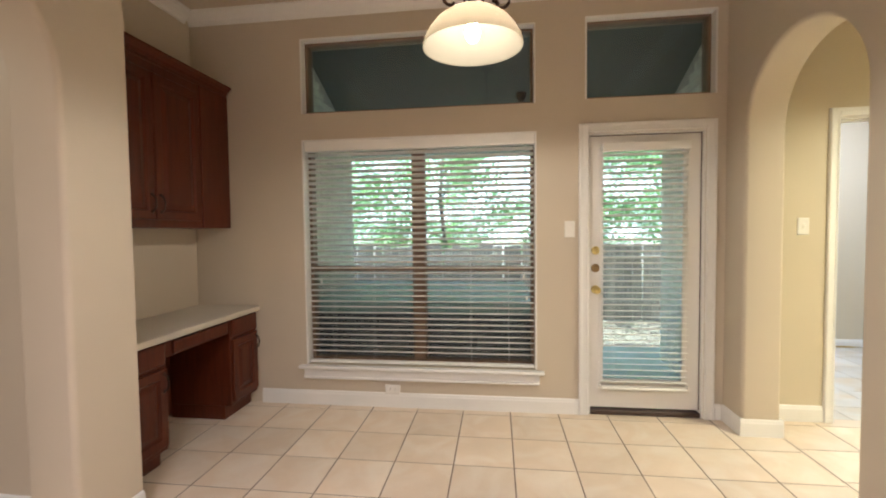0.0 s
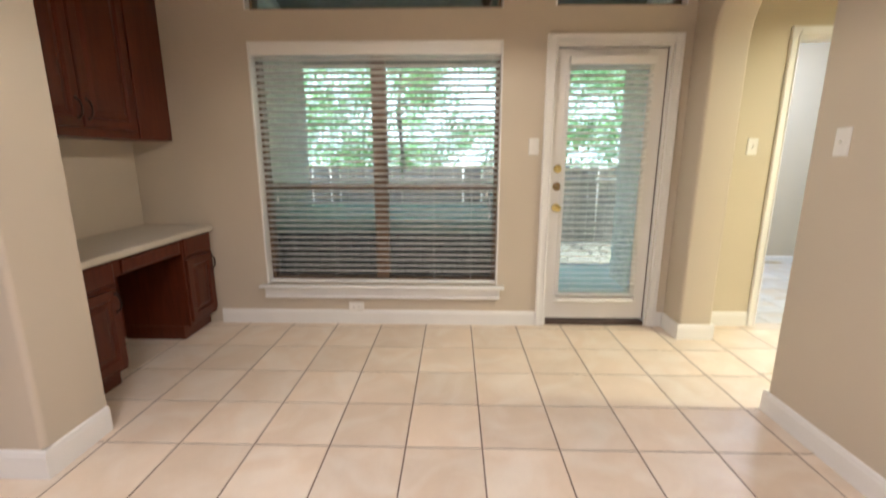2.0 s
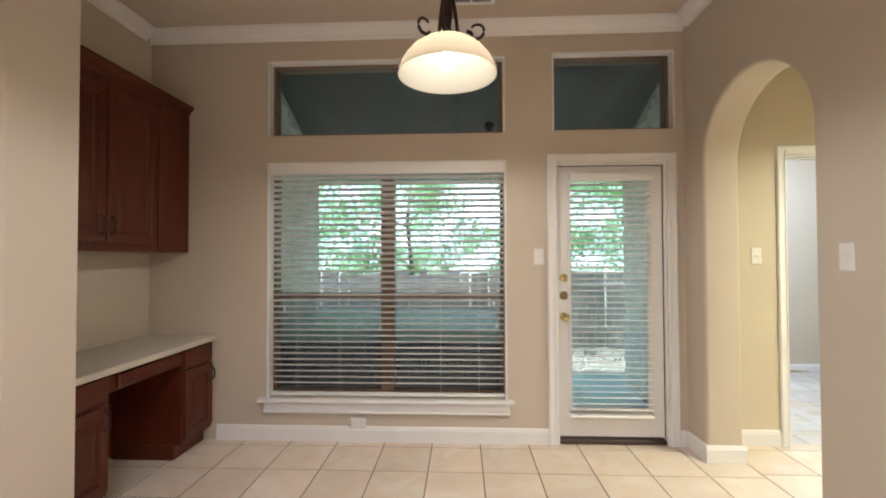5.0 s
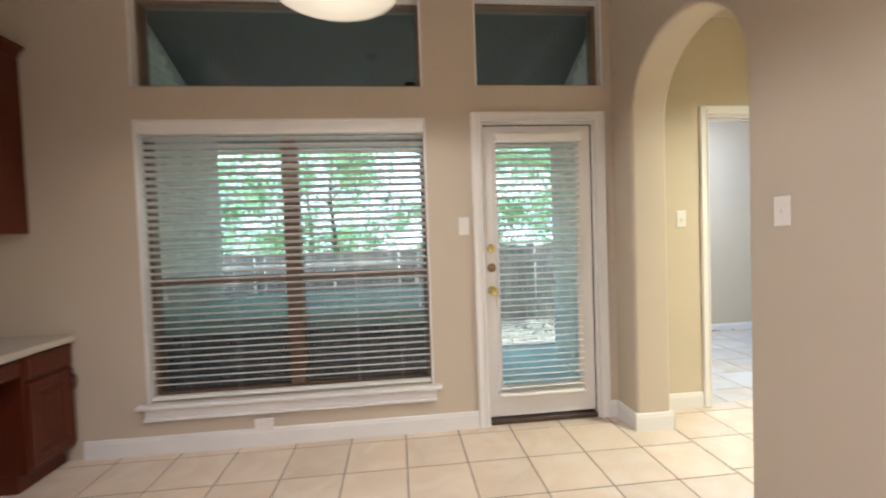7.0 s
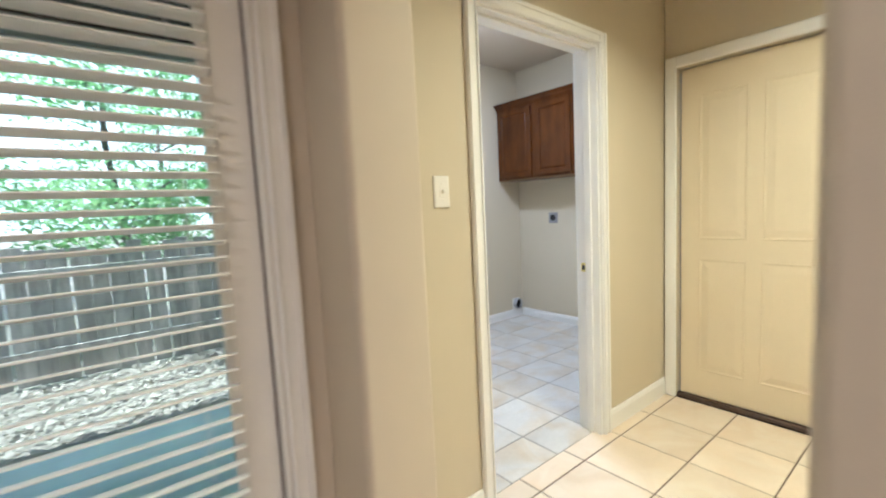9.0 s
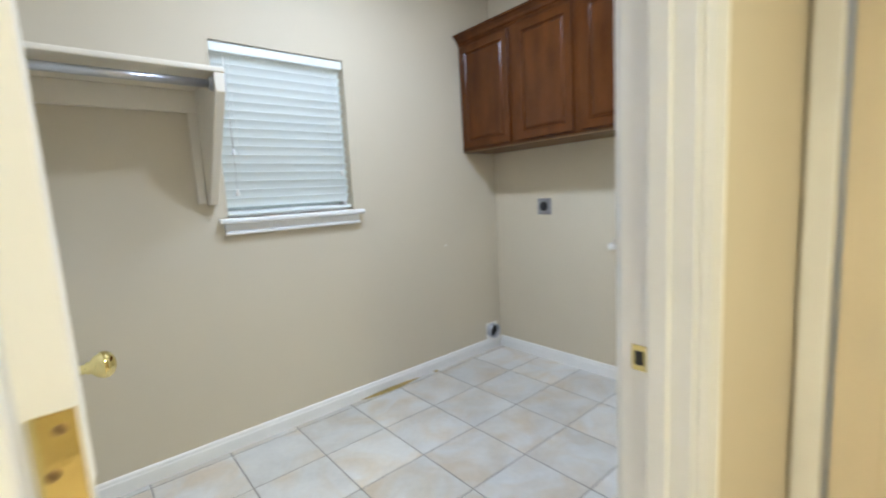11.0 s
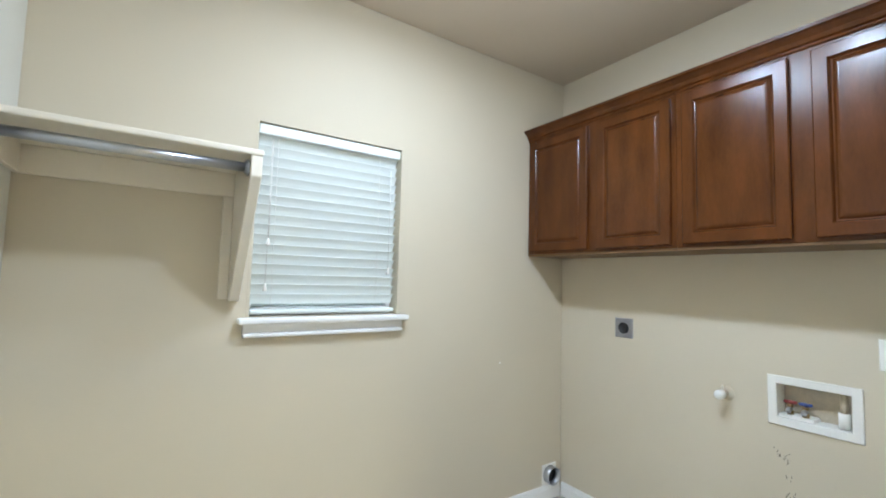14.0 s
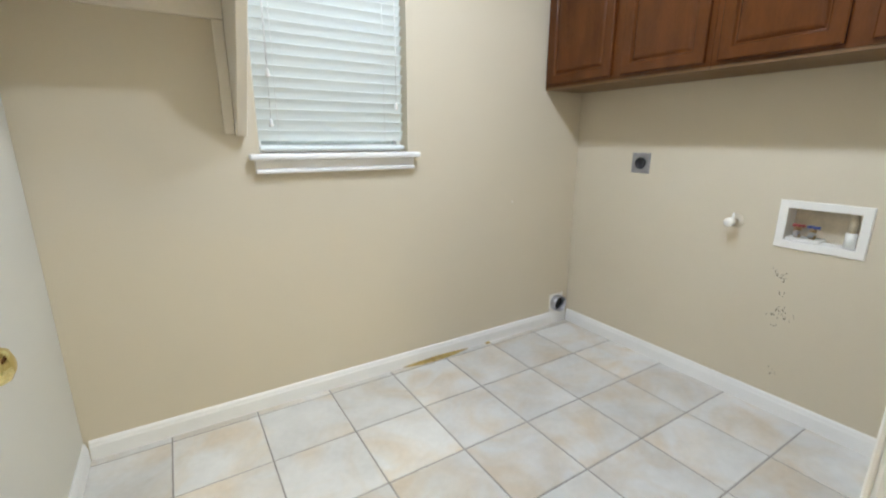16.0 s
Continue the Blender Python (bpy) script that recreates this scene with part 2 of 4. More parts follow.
def tube(bm, pts, r, n=8, taper=None):
    """A round bar along points."""
    pts = [Vector(p) for p in pts]
    rings = []
    for i, p in enumerate(pts):
        d = (pts[min(i + 1, len(pts) - 1)] - pts[max(i - 1, 0)]).normalized()
        q = d.to_track_quat("Z", "Y")
        rr = r if taper is None else r + (taper - r) * i / (len(pts) - 1)
        rings.append([bm.verts.new(p + q @ Vector((rr * math.cos(6.28318 * k / n), rr * math.sin(6.28318 * k / n), 0))) for k in range(n)])
    for a, b in zip(rings, rings[1:]):
        for k in range(n):
            f = bm.faces.new((a[k], a[(k + 1) % n], b[(k + 1) % n], b[k]))
            f.smooth = True
    bm.faces.new(rings[0][::-1]), bm.faces.new(rings[-1])
    return bm


def rings(bm, w, h, profile, m):
    """A board w by h in the plane x-z, facing -y: nested rectangles of (inset, forward)."""
    loops = []
    for s, d in profile:
        loops.append([bm.verts.new(m @ Vector((x, -d, z))) for x, z in ((s, s), (w - s, s), (w - s, h - s), (s, h - s))])
    for a, b in zip(loops, loops[1:]):
        for k in range(4):
            bm.faces.new((a[k], a[(k + 1) % 4], b[(k + 1) % 4], b[k]))
    bm.faces.new(loops[-1])
    bm.faces.new(loops[0][::-1])
    return bm


RAISED = [(0, 0), (0, 0.016), (0.004, 0.020), (0.052, 0.020), (0.056, 0.016), (0.060, 0.010), (0.070, 0.009), (0.098, 0.018), (0.102, 0.0185)]
NARROW = [(0, 0), (0, 0.016), (0.004, 0.020), (0.046, 0.020), (0.050, 0.016), (0.054, 0.009), (0.059, 0.008), (0.066, 0.014), (0.074, 0.0165), (0.078, 0.017)]
SLAB = [(0, 0), (0, 0.012), (0.003, 0.016), (0.010, 0.019), (0.013, 0.020)]


def thing(name, at, label, category, group="", m=None):
    ob = new(name)
    ob.empty_display_size = 0.1
    ob.matrix_world = m if m else Matrix.Translation(at)
    return tagged(ob, label, category, group)


def finish(name, bm, material, smooth=False):
    bmesh.ops.recalc_face_normals(bm, faces=bm.faces[:])
    me = bpy.data.meshes.new(name)
    bm.to_mesh(me)
    bm.free()
    me.materials.append(material)
    return new(name, me)


def part(name, bm, material, parent, label="", local=False):
    """One mesh under a thing or under a part; its shape is given in the world unless local."""
    if not local:
        p, off = parent, Vector()
        while p:
            off += p.matrix_basis.translation
            p = p.parent
        bmesh.ops.translate(bm, vec=-off, verts=bm.verts[:])
    ob = finish(name, bm, material)
    ob.parent = parent
    return tagged(ob, label)


def solid(name, bm, material, label="", category="", kind="", group=""):
    return tagged(finish(name, bm, material), label, category, group, kind)


def ring_wall(name, x0, x1, y0, y1, holes, z1, material, axis="x", bev=0.0):
    """A straight wall along x or y with openings given as (from, to, bottom, top)."""
    bm = bmesh.new()
    a0, a1 = (x0, x1) if axis == "x" else (y0, y1)
    cuts = sorted({a0, a1, *[h[0] for h in holes], *[h[1] for h in holes]})
    for s, e in zip(cuts, cuts[1:]):
        inside = sorted((h[2], h[3]) for h in holes if h[0] <= s + 1e-6 and h[1] >= e - 1e-6)
        z = 0.0
        for b, t in inside + [(z1, z1)]:
            if b > z + 1e-4:
                box(bm, *((s, e, y0, y1) if axis == "x" else (x0, x1, s, e)), z, b)
            z = t
    return solid(name, bm, material, kind="structure")


def arch_wall(name, x0, x1, y0, y1, a0, a1, spring, z1, material):
    """A wall along y with a round-headed opening from a0 to a1 and soft plaster corners."""
    bm = bmesh.new()
    r, c, soft = (a1 - a0) / 2, (a0 + a1) / 2, 0.022
    line = [((a0, 0), (-1, 0))]
    for i in range(33):
        q = math.pi * i / 32
        n = (-math.cos(q), math.sin(q))
        line.append(((c + r * n[0], spring + r * n[1]), n))
    line.append(((a1, 0), (1, 0)))
    steps = [(x0, soft), *[(x0 + soft * (1 - math.sin(radians(q))), soft * (1 - math.cos(radians(q)))) for q in (67.5, 45, 22.5)], (x0 + soft, 0)]
    steps += [(x0 + x1 - x, o) for x, o in steps[::-1]]
    loops = [[bm.verts.new((x, p[0] + n[0] * o, p[1] + n[1] * o)) for p, n in line] for x, o in steps]
    for u, v in zip(loops, loops[1:]):
        for i in range(len(line) - 1):
            bm.faces.new((u[i], u[i + 1], v[i + 1], v[i])).smooth = True
    ends = []
    for x, low in ((x0, loops[0]), (x1, loops[-1])):
        face = [bm.verts.new(v.co) for v in low]
        top = [bm.verts.new((x, v.co.y, z1)) for v in low[1:-1]]
        for i in range(len(top) - 1):
            bm.faces.new((face[i + 1], face[i + 2], top[i + 1], top[i]))
        e = [bm.verts.new((x, y, z)) for y in (y0, y1) for z in (0, z1)]
        bm.faces.new((e[0], face[0], face[1], top[0], e[1]))
        bm.faces.new((face[-1], e[2], e[3], top[-1], face[-2]))
        ends.append(e)
    for i in (0, 2):
        bm.faces.new((ends[0][i], ends[1][i], ends[1][i + 1], ends[0][i + 1]))
    bm.faces.new((ends[0][1], ends[0][3], ends[1][3], ends[1][1]))
    return solid(name, bm, material, kind="structure")


# ---------- the plan ----------
YW, YW2 = 3.25, 3.41          # wall with the patio door: inner and outer face
XR, XR2 = 1.555, 1.785        # wall with the arch to the hall
YH, YH2 = 3.28, 3.40          # hall wall with the laundry door
XL = -2.39                    # wall behind the desk
YN, XE, XWL = 5.34, 4.86, 2.15  # laundry: window wall, cabinet wall, west wall
ZC, ZH, ZL = 3.06, 2.74, 2.74  # ceilings
WIN = (-1.487, 0.283, 0.315, 2.052)
TR1 = (-1.484, 0.277, 2.252, 2.815)
TR2 = (0.62, 1.49, 2.262, 2.832)
DR = (0.645, 1.425, 0.0, 2.02)
LD = (2.264, 3.12, 0.0, 2.07)
LW = (2.90, 3.627, 1.19, 2.056)
GD = (2.40, 3.205, 0.0, 2.05)
XH = 3.87                     # end wall of the hall

ring_wall("wall_north", XL - 0.12, XR2, YW, YW2, [WIN, TR1, TR2, DR], ZC + 0.1, PAINT)
arch_wall("wall_east", XR, XR2, -2.6, YW - 0.003, 2.122, 3.012, 1.945, ZC + 0.1, PAINT)
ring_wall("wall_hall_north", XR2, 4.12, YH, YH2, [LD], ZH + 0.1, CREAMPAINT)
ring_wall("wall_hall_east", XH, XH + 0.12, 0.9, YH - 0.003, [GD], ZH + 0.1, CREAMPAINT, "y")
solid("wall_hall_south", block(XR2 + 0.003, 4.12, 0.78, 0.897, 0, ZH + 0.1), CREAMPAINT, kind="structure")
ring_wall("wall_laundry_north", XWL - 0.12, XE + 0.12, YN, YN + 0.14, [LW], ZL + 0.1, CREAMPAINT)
bm = bmesh.new()
sides = []
for x in (XE, XE + 0.12):
    outer = [bm.verts.new((x, y, z)) for y, z in ((YH2 + 0.003, 0), (YN - 0.003, 0), (YN - 0.003, ZL + 0.1), (YH2 + 0.003, ZL + 0.1))]
    inner = [bm.verts.new((x, y, z)) for y, z in ((3.888, 0.820), (4.136, 0.820), (4.136, 0.966), (3.888, 0.966))]
    for k in range(4):
        bm.faces.new((outer[k], outer[(k + 1) % 4], inner[(k + 1) % 4], inner[k]))
    sides.append((outer, inner))
for u, v in zip(sides[0], sides[1]):
    for k in range(4):
        bm.faces.new((u[k], u[(k + 1) % 4], v[(k + 1) % 4], v[k]))
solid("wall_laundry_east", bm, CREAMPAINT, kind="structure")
solid("wall_laundry_west", block(XWL - 0.12, XWL, YH2 + 0.003, YN - 0.003, 0, ZL + 0.1), LITPAINT, kind="structure")
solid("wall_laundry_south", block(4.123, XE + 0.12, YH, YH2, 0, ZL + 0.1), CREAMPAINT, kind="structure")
solid("wall_desk", block(XL - 0.12, XL, 1.89, YW - 0.003, 0, ZC + 0.1), PAINT, kind="structure")
solid("wall_nook_south", block(-4.1, -1.923, 1.78, 1.887, 0, ZC + 0.1), PAINT, kind="structure")
arch_wall("wall_west", -1.92, -1.69, -2.6, 1.88, 0.62, 1.562, 1.93, ZC + 0.1, PAINT)
solid("wall_side_room", block(-4.22, -4.1, -2.6, 1.887, 0, ZC + 0.1), PAINT, kind="structure")
solid("wall_south", block(-4.22, XR2, -2.72, -2.603, 0, ZC + 0.1), PAINT, kind="structure")

solid("ceiling_dining", block(-4.22, XR, -2.6, YW, ZC, ZC + 0.08), CEIL, kind="structure")
solid("ceiling_hall", block(XR2 + 0.002, XH - 0.002, 0.9, YH - 0.002, ZH, ZH + 0.08), CEIL, kind="structure")
solid("ceiling_laundry", block(XWL + 0.002, XE - 0.002, YH2 + 0.005, YN - 0.005, ZL, ZL + 0.08), CEIL, kind="structure")


# baseboards: a board with an eased top and a small step
def base(name, x0, y0, x1, y1, out, h=0.112, material=None):
    """A baseboard from one point to another along the wall; out is the room's side."""
    d = Vector((x1 - x0, y1 - y0, 0)).normalized()
    o = Vector((*out, 0))
    prof = [(-0.024, 0), (0.014, 0), (0.014, h - 0.026), (0.011, h - 0.018), (0.010, h - 0.008), (0.005, h), (-0.024, h)]
    bm = bmesh.new()
    ends = [[bm.verts.new(Vector((x, y, z)) + o * q) for q, z in prof] for x, y in ((x0, y0), (x1, y1))]
    for i in range(len(prof)):
        j = (i + 1) % len(prof)
        bm.faces.new((ends[0][i], ends[0][j], ends[1][j], ends[1][i]))
    bm.faces.new(ends[0]), bm.faces.new(ends[1][::-1])
    return solid(name, bm, material or WHITE, kind="structure")


base("baseboard_north", -1.86, YW, 0.582, YW, (0, -1))
base("baseboard_corner", 1.497, YW, XR - 0.016, YW, (0, -1))
base("baseboard_stub", XR, YW, XR, 3.0123, (-1, 0))
base("baseboard_jamb", XR - 0.0135, 3.012, XR2 + 0.0135, 3.012, (0, -1))
base("baseboard_stub_hall", XR2, 3.0123, XR2, YH - 0.016, (1, 0))
base("baseboard_east", XR, 2.1217, XR, -2.6, (-1, 0))
base("baseboard_jamb_south", XR - 0.0135, 2.122, XR2 + 0.0135, 2.122, (0, 1))
base("baseboard_hall", XR2 + 0.016, YH, 2.203, YH, (0, -1))
base("baseboard_hall_far", 3.183, YH, XH - 0.004, YH, (0, -1))
base("baseboard_hall_side", XR2, 2.1217, XR2, 0.9, (1, 0))
base("baseboard_pillar_east", -1.69, 1.5623, -1.69, 1.88, (1, 0), 0.125)
base("baseboard_pillar_south", -1.9335, 1.562, -1.6765, 1.562, (0, -1), 0.125)
base("baseboard_nook", -4.1, 1.78, -1.936, 1.78, (0, -1), 0.125)
base("baseboard_west", -1.69, 0.62, -1.69, -2.6, (1, 0))
base("baseboard_laundry_north", XWL + 0.016, YN, XE - 0.016, YN, (0, -1), 0.085)
base("baseboard_laundry_east", XE, YN - 0.016, XE, YH2 + 0.004, (-1, 0), 0.085)
base("baseboard_laundry_west", XWL, YN - 0.016, XWL, YH2 + 0.004, (1, 0), 0.085)
base("baseboard_laundry_south", 3.19, YH2, XE - 0.016, YH2, (0, 1), 0.085)


def crown(name, x0, y0, x1, y1, out, z=ZC):
    o = Vector((*out, 0))
    prof = [(0, 0), (0.075, 0), (0.072, -0.014), (0.058, -0.024), (0.040, -0.05), (0.020, -0.068), (0.014, -0.088), (0.004, -0.096), (0, -0.096)]
    bm = bmesh.new()
    ends = [[bm.verts.new(Vector((x, y, z + q)) + o * p) for p, q in prof] for x, y in ((x0, y0), (x1, y1))]
    for i in range(len(prof)):
        j = (i + 1) % len(prof)
        bm.faces.new((ends[0][i], ends[0][j], ends[1][j], ends[1][i]))
    bm.faces.new(ends[0]), bm.faces.new(ends[1][::-1])
    return solid(name, bm, WHITE, kind="structure")


crown("trim_crown_north", XL, YW, XR, YW, (0, -1))
crown("trim_crown_east", XR, YW - 0.06, XR, -2.6, (-1, 0))
crown("trim_crown_desk", XL, YW - 0.06, XL, 1.89, (1, 0))
crown("trim_crown_west", -1.69, 1.88, -1.69, -2.6, (1, 0))


# ---------- windows ----------
def window(name, o, depth0, depth1, rails, mullions, label, bar=0.035, material=BRONZE, sash=0.0):
    """A glazed window in the opening o = (x0, x1, z0, z1), with rails and mullions at the given places."""
    w = tagged(new(name), label, "window", kind="structure")
    w.location = ((o[0] + o[1]) / 2, depth0, o[2])
    x0, x1, z0, z1 = o
    bm = bmesh.new()
    for a in ((x0, x0 + bar, z0, z1), (x1 - bar, x1, z0, z1), (x0 + bar, x1 - bar, z0, z0 + bar), (x0 + bar, x1 - bar, z1 - bar, z1)):
        box(bm, a[0], a[1], depth0, depth1, a[2], a[3], bev=0.003)
    part("window_frame", bm, material, w)
    for m in mullions:
        part("mullion", block(m - 0.05, m + 0.05, depth0 - 0.004, depth1 - 0.003, z0 + bar, z1 - bar, bev=0.006), material, w)
    for r in rails:
        part("meeting_rail", block(x0 + bar, x1 - bar, depth0 + 0.004, depth1 - 0.006, r - 0.02, r + 0.02, bev=0.004), material, w)
    xs = [x0 + bar, *[q for m in mullions for q in (m - 0.05, m + 0.05)], x1 - bar]
    zs = [z0 + bar, *[q for r in rails for q in (r - 0.02, r + 0.02)], z1 - bar]
    for a, b in zip(xs[::2], xs[1::2]):
        for c, d in zip(zs[::2], zs[1::2]):
            p = part("pane", block(a, b, depth0 + 0.035, depth0 + 0.039, c, d), GLASS, w)
            p.visible_shadow = False
    return w


w1 = window("window_1", WIN, 3.335, YW2 + 0.01, [1.056], [-0.60], "twin sash window with brown frames behind blinds")
for s0, s1 in ((WIN[0] + 0.035, -0.65), (-0.55, WIN[1] - 0.035)):
    bm = block(s0, s1, 3.412, 3.4135, WIN[2] + 0.035, 1.036)
    part("insect_screen", bm, SCREEN, w1, "fine grey insect screen").visible_shadow = False
window("window_2", TR1, 3.315, YW2 + 0.01, [], [], "wide fixed transom window with dark frame", 0.028)
window("window_3", TR2, 3.315, YW2 + 0.01, [], [], "small fixed transom window with dark frame", 0.028)
window("window_4", LW, YN + 0.085, YN + 0.15, [1.60], [], "small laundry sash window behind closed blinds", 0.035, WHITE)


def liner(name, o, y0, y1, material=WHITE, t=0.012):
    """Painted lining of a window opening, with a thin bead standing proud of the wall."""
    bm = bmesh.new()
    x0, x1, z0, z1 = o
    box(bm, x0, x0 + t, y0, y1, z0, z1), box(bm, x1 - t, x1, y0, y1, z0, z1)
    box(bm, x0 + t, x1 - t, y0, y1, z1 - t, z1)
    return solid(name, bm, material, kind="structure")


liner("trim_window_lining", WIN, YW - 0.004, 3.334)
liner("trim_transom_lining", TR1, YW - 0.004, 3.314)
liner("trim_small_transom_lining", TR2, YW - 0.004, 3.314)
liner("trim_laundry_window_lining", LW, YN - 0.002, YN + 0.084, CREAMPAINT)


def sill(name, x0, x1, z, y0, y1, over, drop, material=WHITE):
    """A window sill with rounded nose and a stepped apron below it; y0 is the wall's face."""
    bm = bmesh.new()
    box(bm, x0 - over, x1 + over, y0 - 0.055, y0 - 0.0005, z - 0.026, z, bev=0.008, seg=2)
    box(bm, x0 + 0.002, x1 - 0.002, y0, y1, z - 0.024, z - 0.001)
    box(bm, x0 - over * 0.35, x1 + over * 0.35, y0 - 0.020, y0 - 0.001, z - drop + 0.018, z - 0.0265, bev=0.003)
    box(bm, x0 - over * 0.35, x1 + over * 0.35, y0 - 0.032, y0 - 0.001, z - drop, z - drop + 0.0175, bev=0.006, seg=2)
    return solid(name, bm, material, kind="structure")


sill("trim_window_sill", WIN[0], WIN[1], 0.315, YW, 3.334, 0.05, 0.106)
sill("trim_laundry_sill", LW[0], LW[1], 1.19, YN, YN + 0.084, 0.035, 0.083)


# ---------- blinds ----------
def blind(name, x0, x1, z0, z1, y, pitch, depth, tilt, cords, label, head=0.07, material=BLIND, proud=0.0):
    """A slatted blind: valance, slats with a slight crown, bottom rail, ladder and pull cords."""
    b = thing(name, ((x0 + x1) / 2, y, z1), label, "window blind")
    part("valance", block(x0, x1, y - depth / 2 - 0.012 - proud, y + depth / 2, z1 - head, z1, bev=0.006, seg=2), material, b)
    n = int((z1 - head - z0 - 0.03) / pitch)
    bm = bmesh.new()
    ca, sa = math.cos(radians(tilt)), math.sin(radians(tilt))
    prof = [(-0.5, -0.0), (-0.25, 0.0025), (0, 0.0036), (0.25, 0.0025), (0.5, 0)]
    top, low = [], []
    for x in (x0 + 0.006, x1 - 0.006):
        top.append([bm.verts.new((x - (x0 + x1) / 2, q * depth * ca - (h + 0.0036) * sa, q * depth * sa + (h + 0.0036) * ca)) for q, h in prof])
        low.append([bm.verts.new((x - (x0 + x1) / 2, q * depth * ca - h * sa, q * depth * sa + h * ca)) for q, h in prof])
    for i in range(4):
        bm.faces.new((top[0][i], top[0][i + 1], top[1][i + 1], top[1][i]))
        bm.faces.new((low[0][i], low[1][i], low[1][i + 1], low[0][i + 1]))
    for i in (0, 4):
        bm.faces.new((top[0][i], top[1][i], low[1][i], low[0][i]))
    for k in (0, 1):
        bm.faces.new([*top[k], *low[k][::-1]])
    bmesh.ops.recalc_face_normals(bm, faces=bm.faces[:])
    me = bpy.data.meshes.new("slat")
    bm.to_mesh(me), bm.free()
    me.materials.append(material)
    rnd = random.Random(len(name))
    for i in range(n):
        s = new("slat", me)
        s.parent = b
        s.matrix_basis = pose(0, 0, -head - pitch * (i + 0.55) + rnd.uniform(-0.0008, 0.0008), rnd.uniform(-0.8, 0.8), rnd.uniform(-0.06, 0.06), 0)
    part("bottom_rail", block(x0 + 0.004, x1 - 0.004, y - depth / 2, y + depth / 2, z0 + 0.004, z0 + 0.024, bev=0.005), material, b)
    for c in cords:
        for dy in (-depth / 2 - 0.003, depth / 2 + 0.003):
            part("ladder_cord", tube(bmesh.new(), [(c, y + dy, z0 + 0.02), (c, y + dy, z1 - head)], 0.0008, 4), CORD, b)
    return b


def pull(b, x, y, z1, z2):
    """A pull cord with a bell-shaped tassel."""
    c = part("pull_cord", tube(bmesh.new(), [(x, y, z1), (x + 0.002, y, (z1 + z2) / 2), (x, y, z2)], 0.0014, 5), CORD, b)
    bm = lathe(bmesh.new(), [(0, 0.0), (0.009, 0.001), (0.010, 0.004), (0.006, 0.022), (0.003, 0.034), (0, 0.035)], 10, Matrix.Translation((x, y, z2 - 0.03)))
    part("tassel", bm, PLATE, c)


wb = blind("window_blind", WIN[0] + 0.015, WIN[1] - 0.013, 0.318, 2.048, 3.292, 0.0437, 0.050, -17, (-1.27, -0.95, -0.2, 0.08), "white slatted blind with open slats in the large window", head=0.085)
pull(wb, -1.36, 3.262, 1.965, 0.98), pull(wb, 0.21, 3.262, 1.965, 0.86)
pull(wb, 0.19, 3.262, 1.965, 1.02)
lb = blind("laundry_blind", LW[0] + 0.014, LW[1] - 0.014, 1.197, 2.04, YN + 0.045, 0.0440, 0.050, -63, (3.0, 3.5), "white slatted laundry blind with closed slats", head=0.046, material=BLINDW)
pull(lb, 2.975, YN + 0.008, 1.975, 1.53), pull(lb, 2.972, YN + 0.010, 1.975, 1.33), pull(lb, 3.56, YN + 0.008, 1.93, 1.42)


# ---------- patio door ----------
d1 = tagged(new("door_1"), "white patio door with full glass and brass locks", "door", kind="structure")
d1.location = (1.04, YW + 0.05, 0)


def casing(parent, x0, x1, z1, y, w=0.066, t=0.018, side=-1, material=WHITE):
    """Door casing of three mitred boards with a stepped face on one wall face."""
    for k, (a, b, c, d) in enumerate(((x0 - w, x0, 0, z1 + w), (x1, x1 + w, 0, z1 + w), (x0, x1, z1, z1 + w))):
        bm = bmesh.new()
        ya, yb = sorted((y, y + side * t))
        box(bm, a, b, ya, yb, c, d, bev=0.004)
        ya, yb = sorted((y + side * t, y + side * (t + 0.007)))
        if k == 2:
            box(bm, a - w * 0.55, b + w * 0.55, ya, yb, d - 0.024, d - 0.003, bev=0.003)
            box(bm, a - 0.004, b + 0.004, ya, yb - side * 0 , c + 0.004, c + 0.014, bev=0.002)
        else:
            o = (a + 0.003, a + 0.024) if k == 0 else (b - 0.024, b - 0.003)
            i = (b - 0.014, b - 0.004) if k == 0 else (a + 0.004, a + 0.014)
            box(bm, *o, ya, yb, c, d - 0.003, bev=0.003)
            box(bm, *i, ya, yb, c, d - w + 0.012, bev=0.002)
        part("casing", bm, material, parent)


casing(d1, DR[0] - 0.002, DR[1] + 0.002, DR[3] + 0.002, YW)
bm = bmesh.new()
for a in ((DR[0], DR[0] + 0.012, 0, DR[3]), (DR[1] - 0.012, DR[1], 0, DR[3]), (DR[0] + 0.012, DR[1] - 0.012, DR[3] - 0.012, DR[3])):
    box(bm, a[0], a[1], YW - 0.002, YW2 + 0.004, a[2], a[3])
part("jamb", bm, WHITE, d1)
part("threshold", block(DR[0] + 0.013, DR[1] - 0.013, YW + 0.001, YW2 + 0.05, 0.001, 0.034, bev=0.006), THRESH, d1, "dark brown threshold")
SX0, SX1, SZ0, SZ1, SY = 0.660, 1.410, 0.045, 2.004, YW + 0.040
G = (0.748, 1.300, 0.250, 1.905)
# dark strips added round the leaf to draw the shadow in its gap
for a in ((SX0 - 0.0025, SX0 - 0.0005, SZ0, SZ1 + 0.003), (SX1 + 0.0005, SX1 + 0.0025, SZ0, SZ1 + 0.003), (SX0, SX1, SZ1 + 0.0005, SZ1 + 0.0035)):
    part("gap_shade", block(a[0], a[1], SY - 0.012, SY + 0.05, a[2], a[3]), THRESH, d1, "dark brown strip standing for the shadow gap")
bm = bmesh.new()
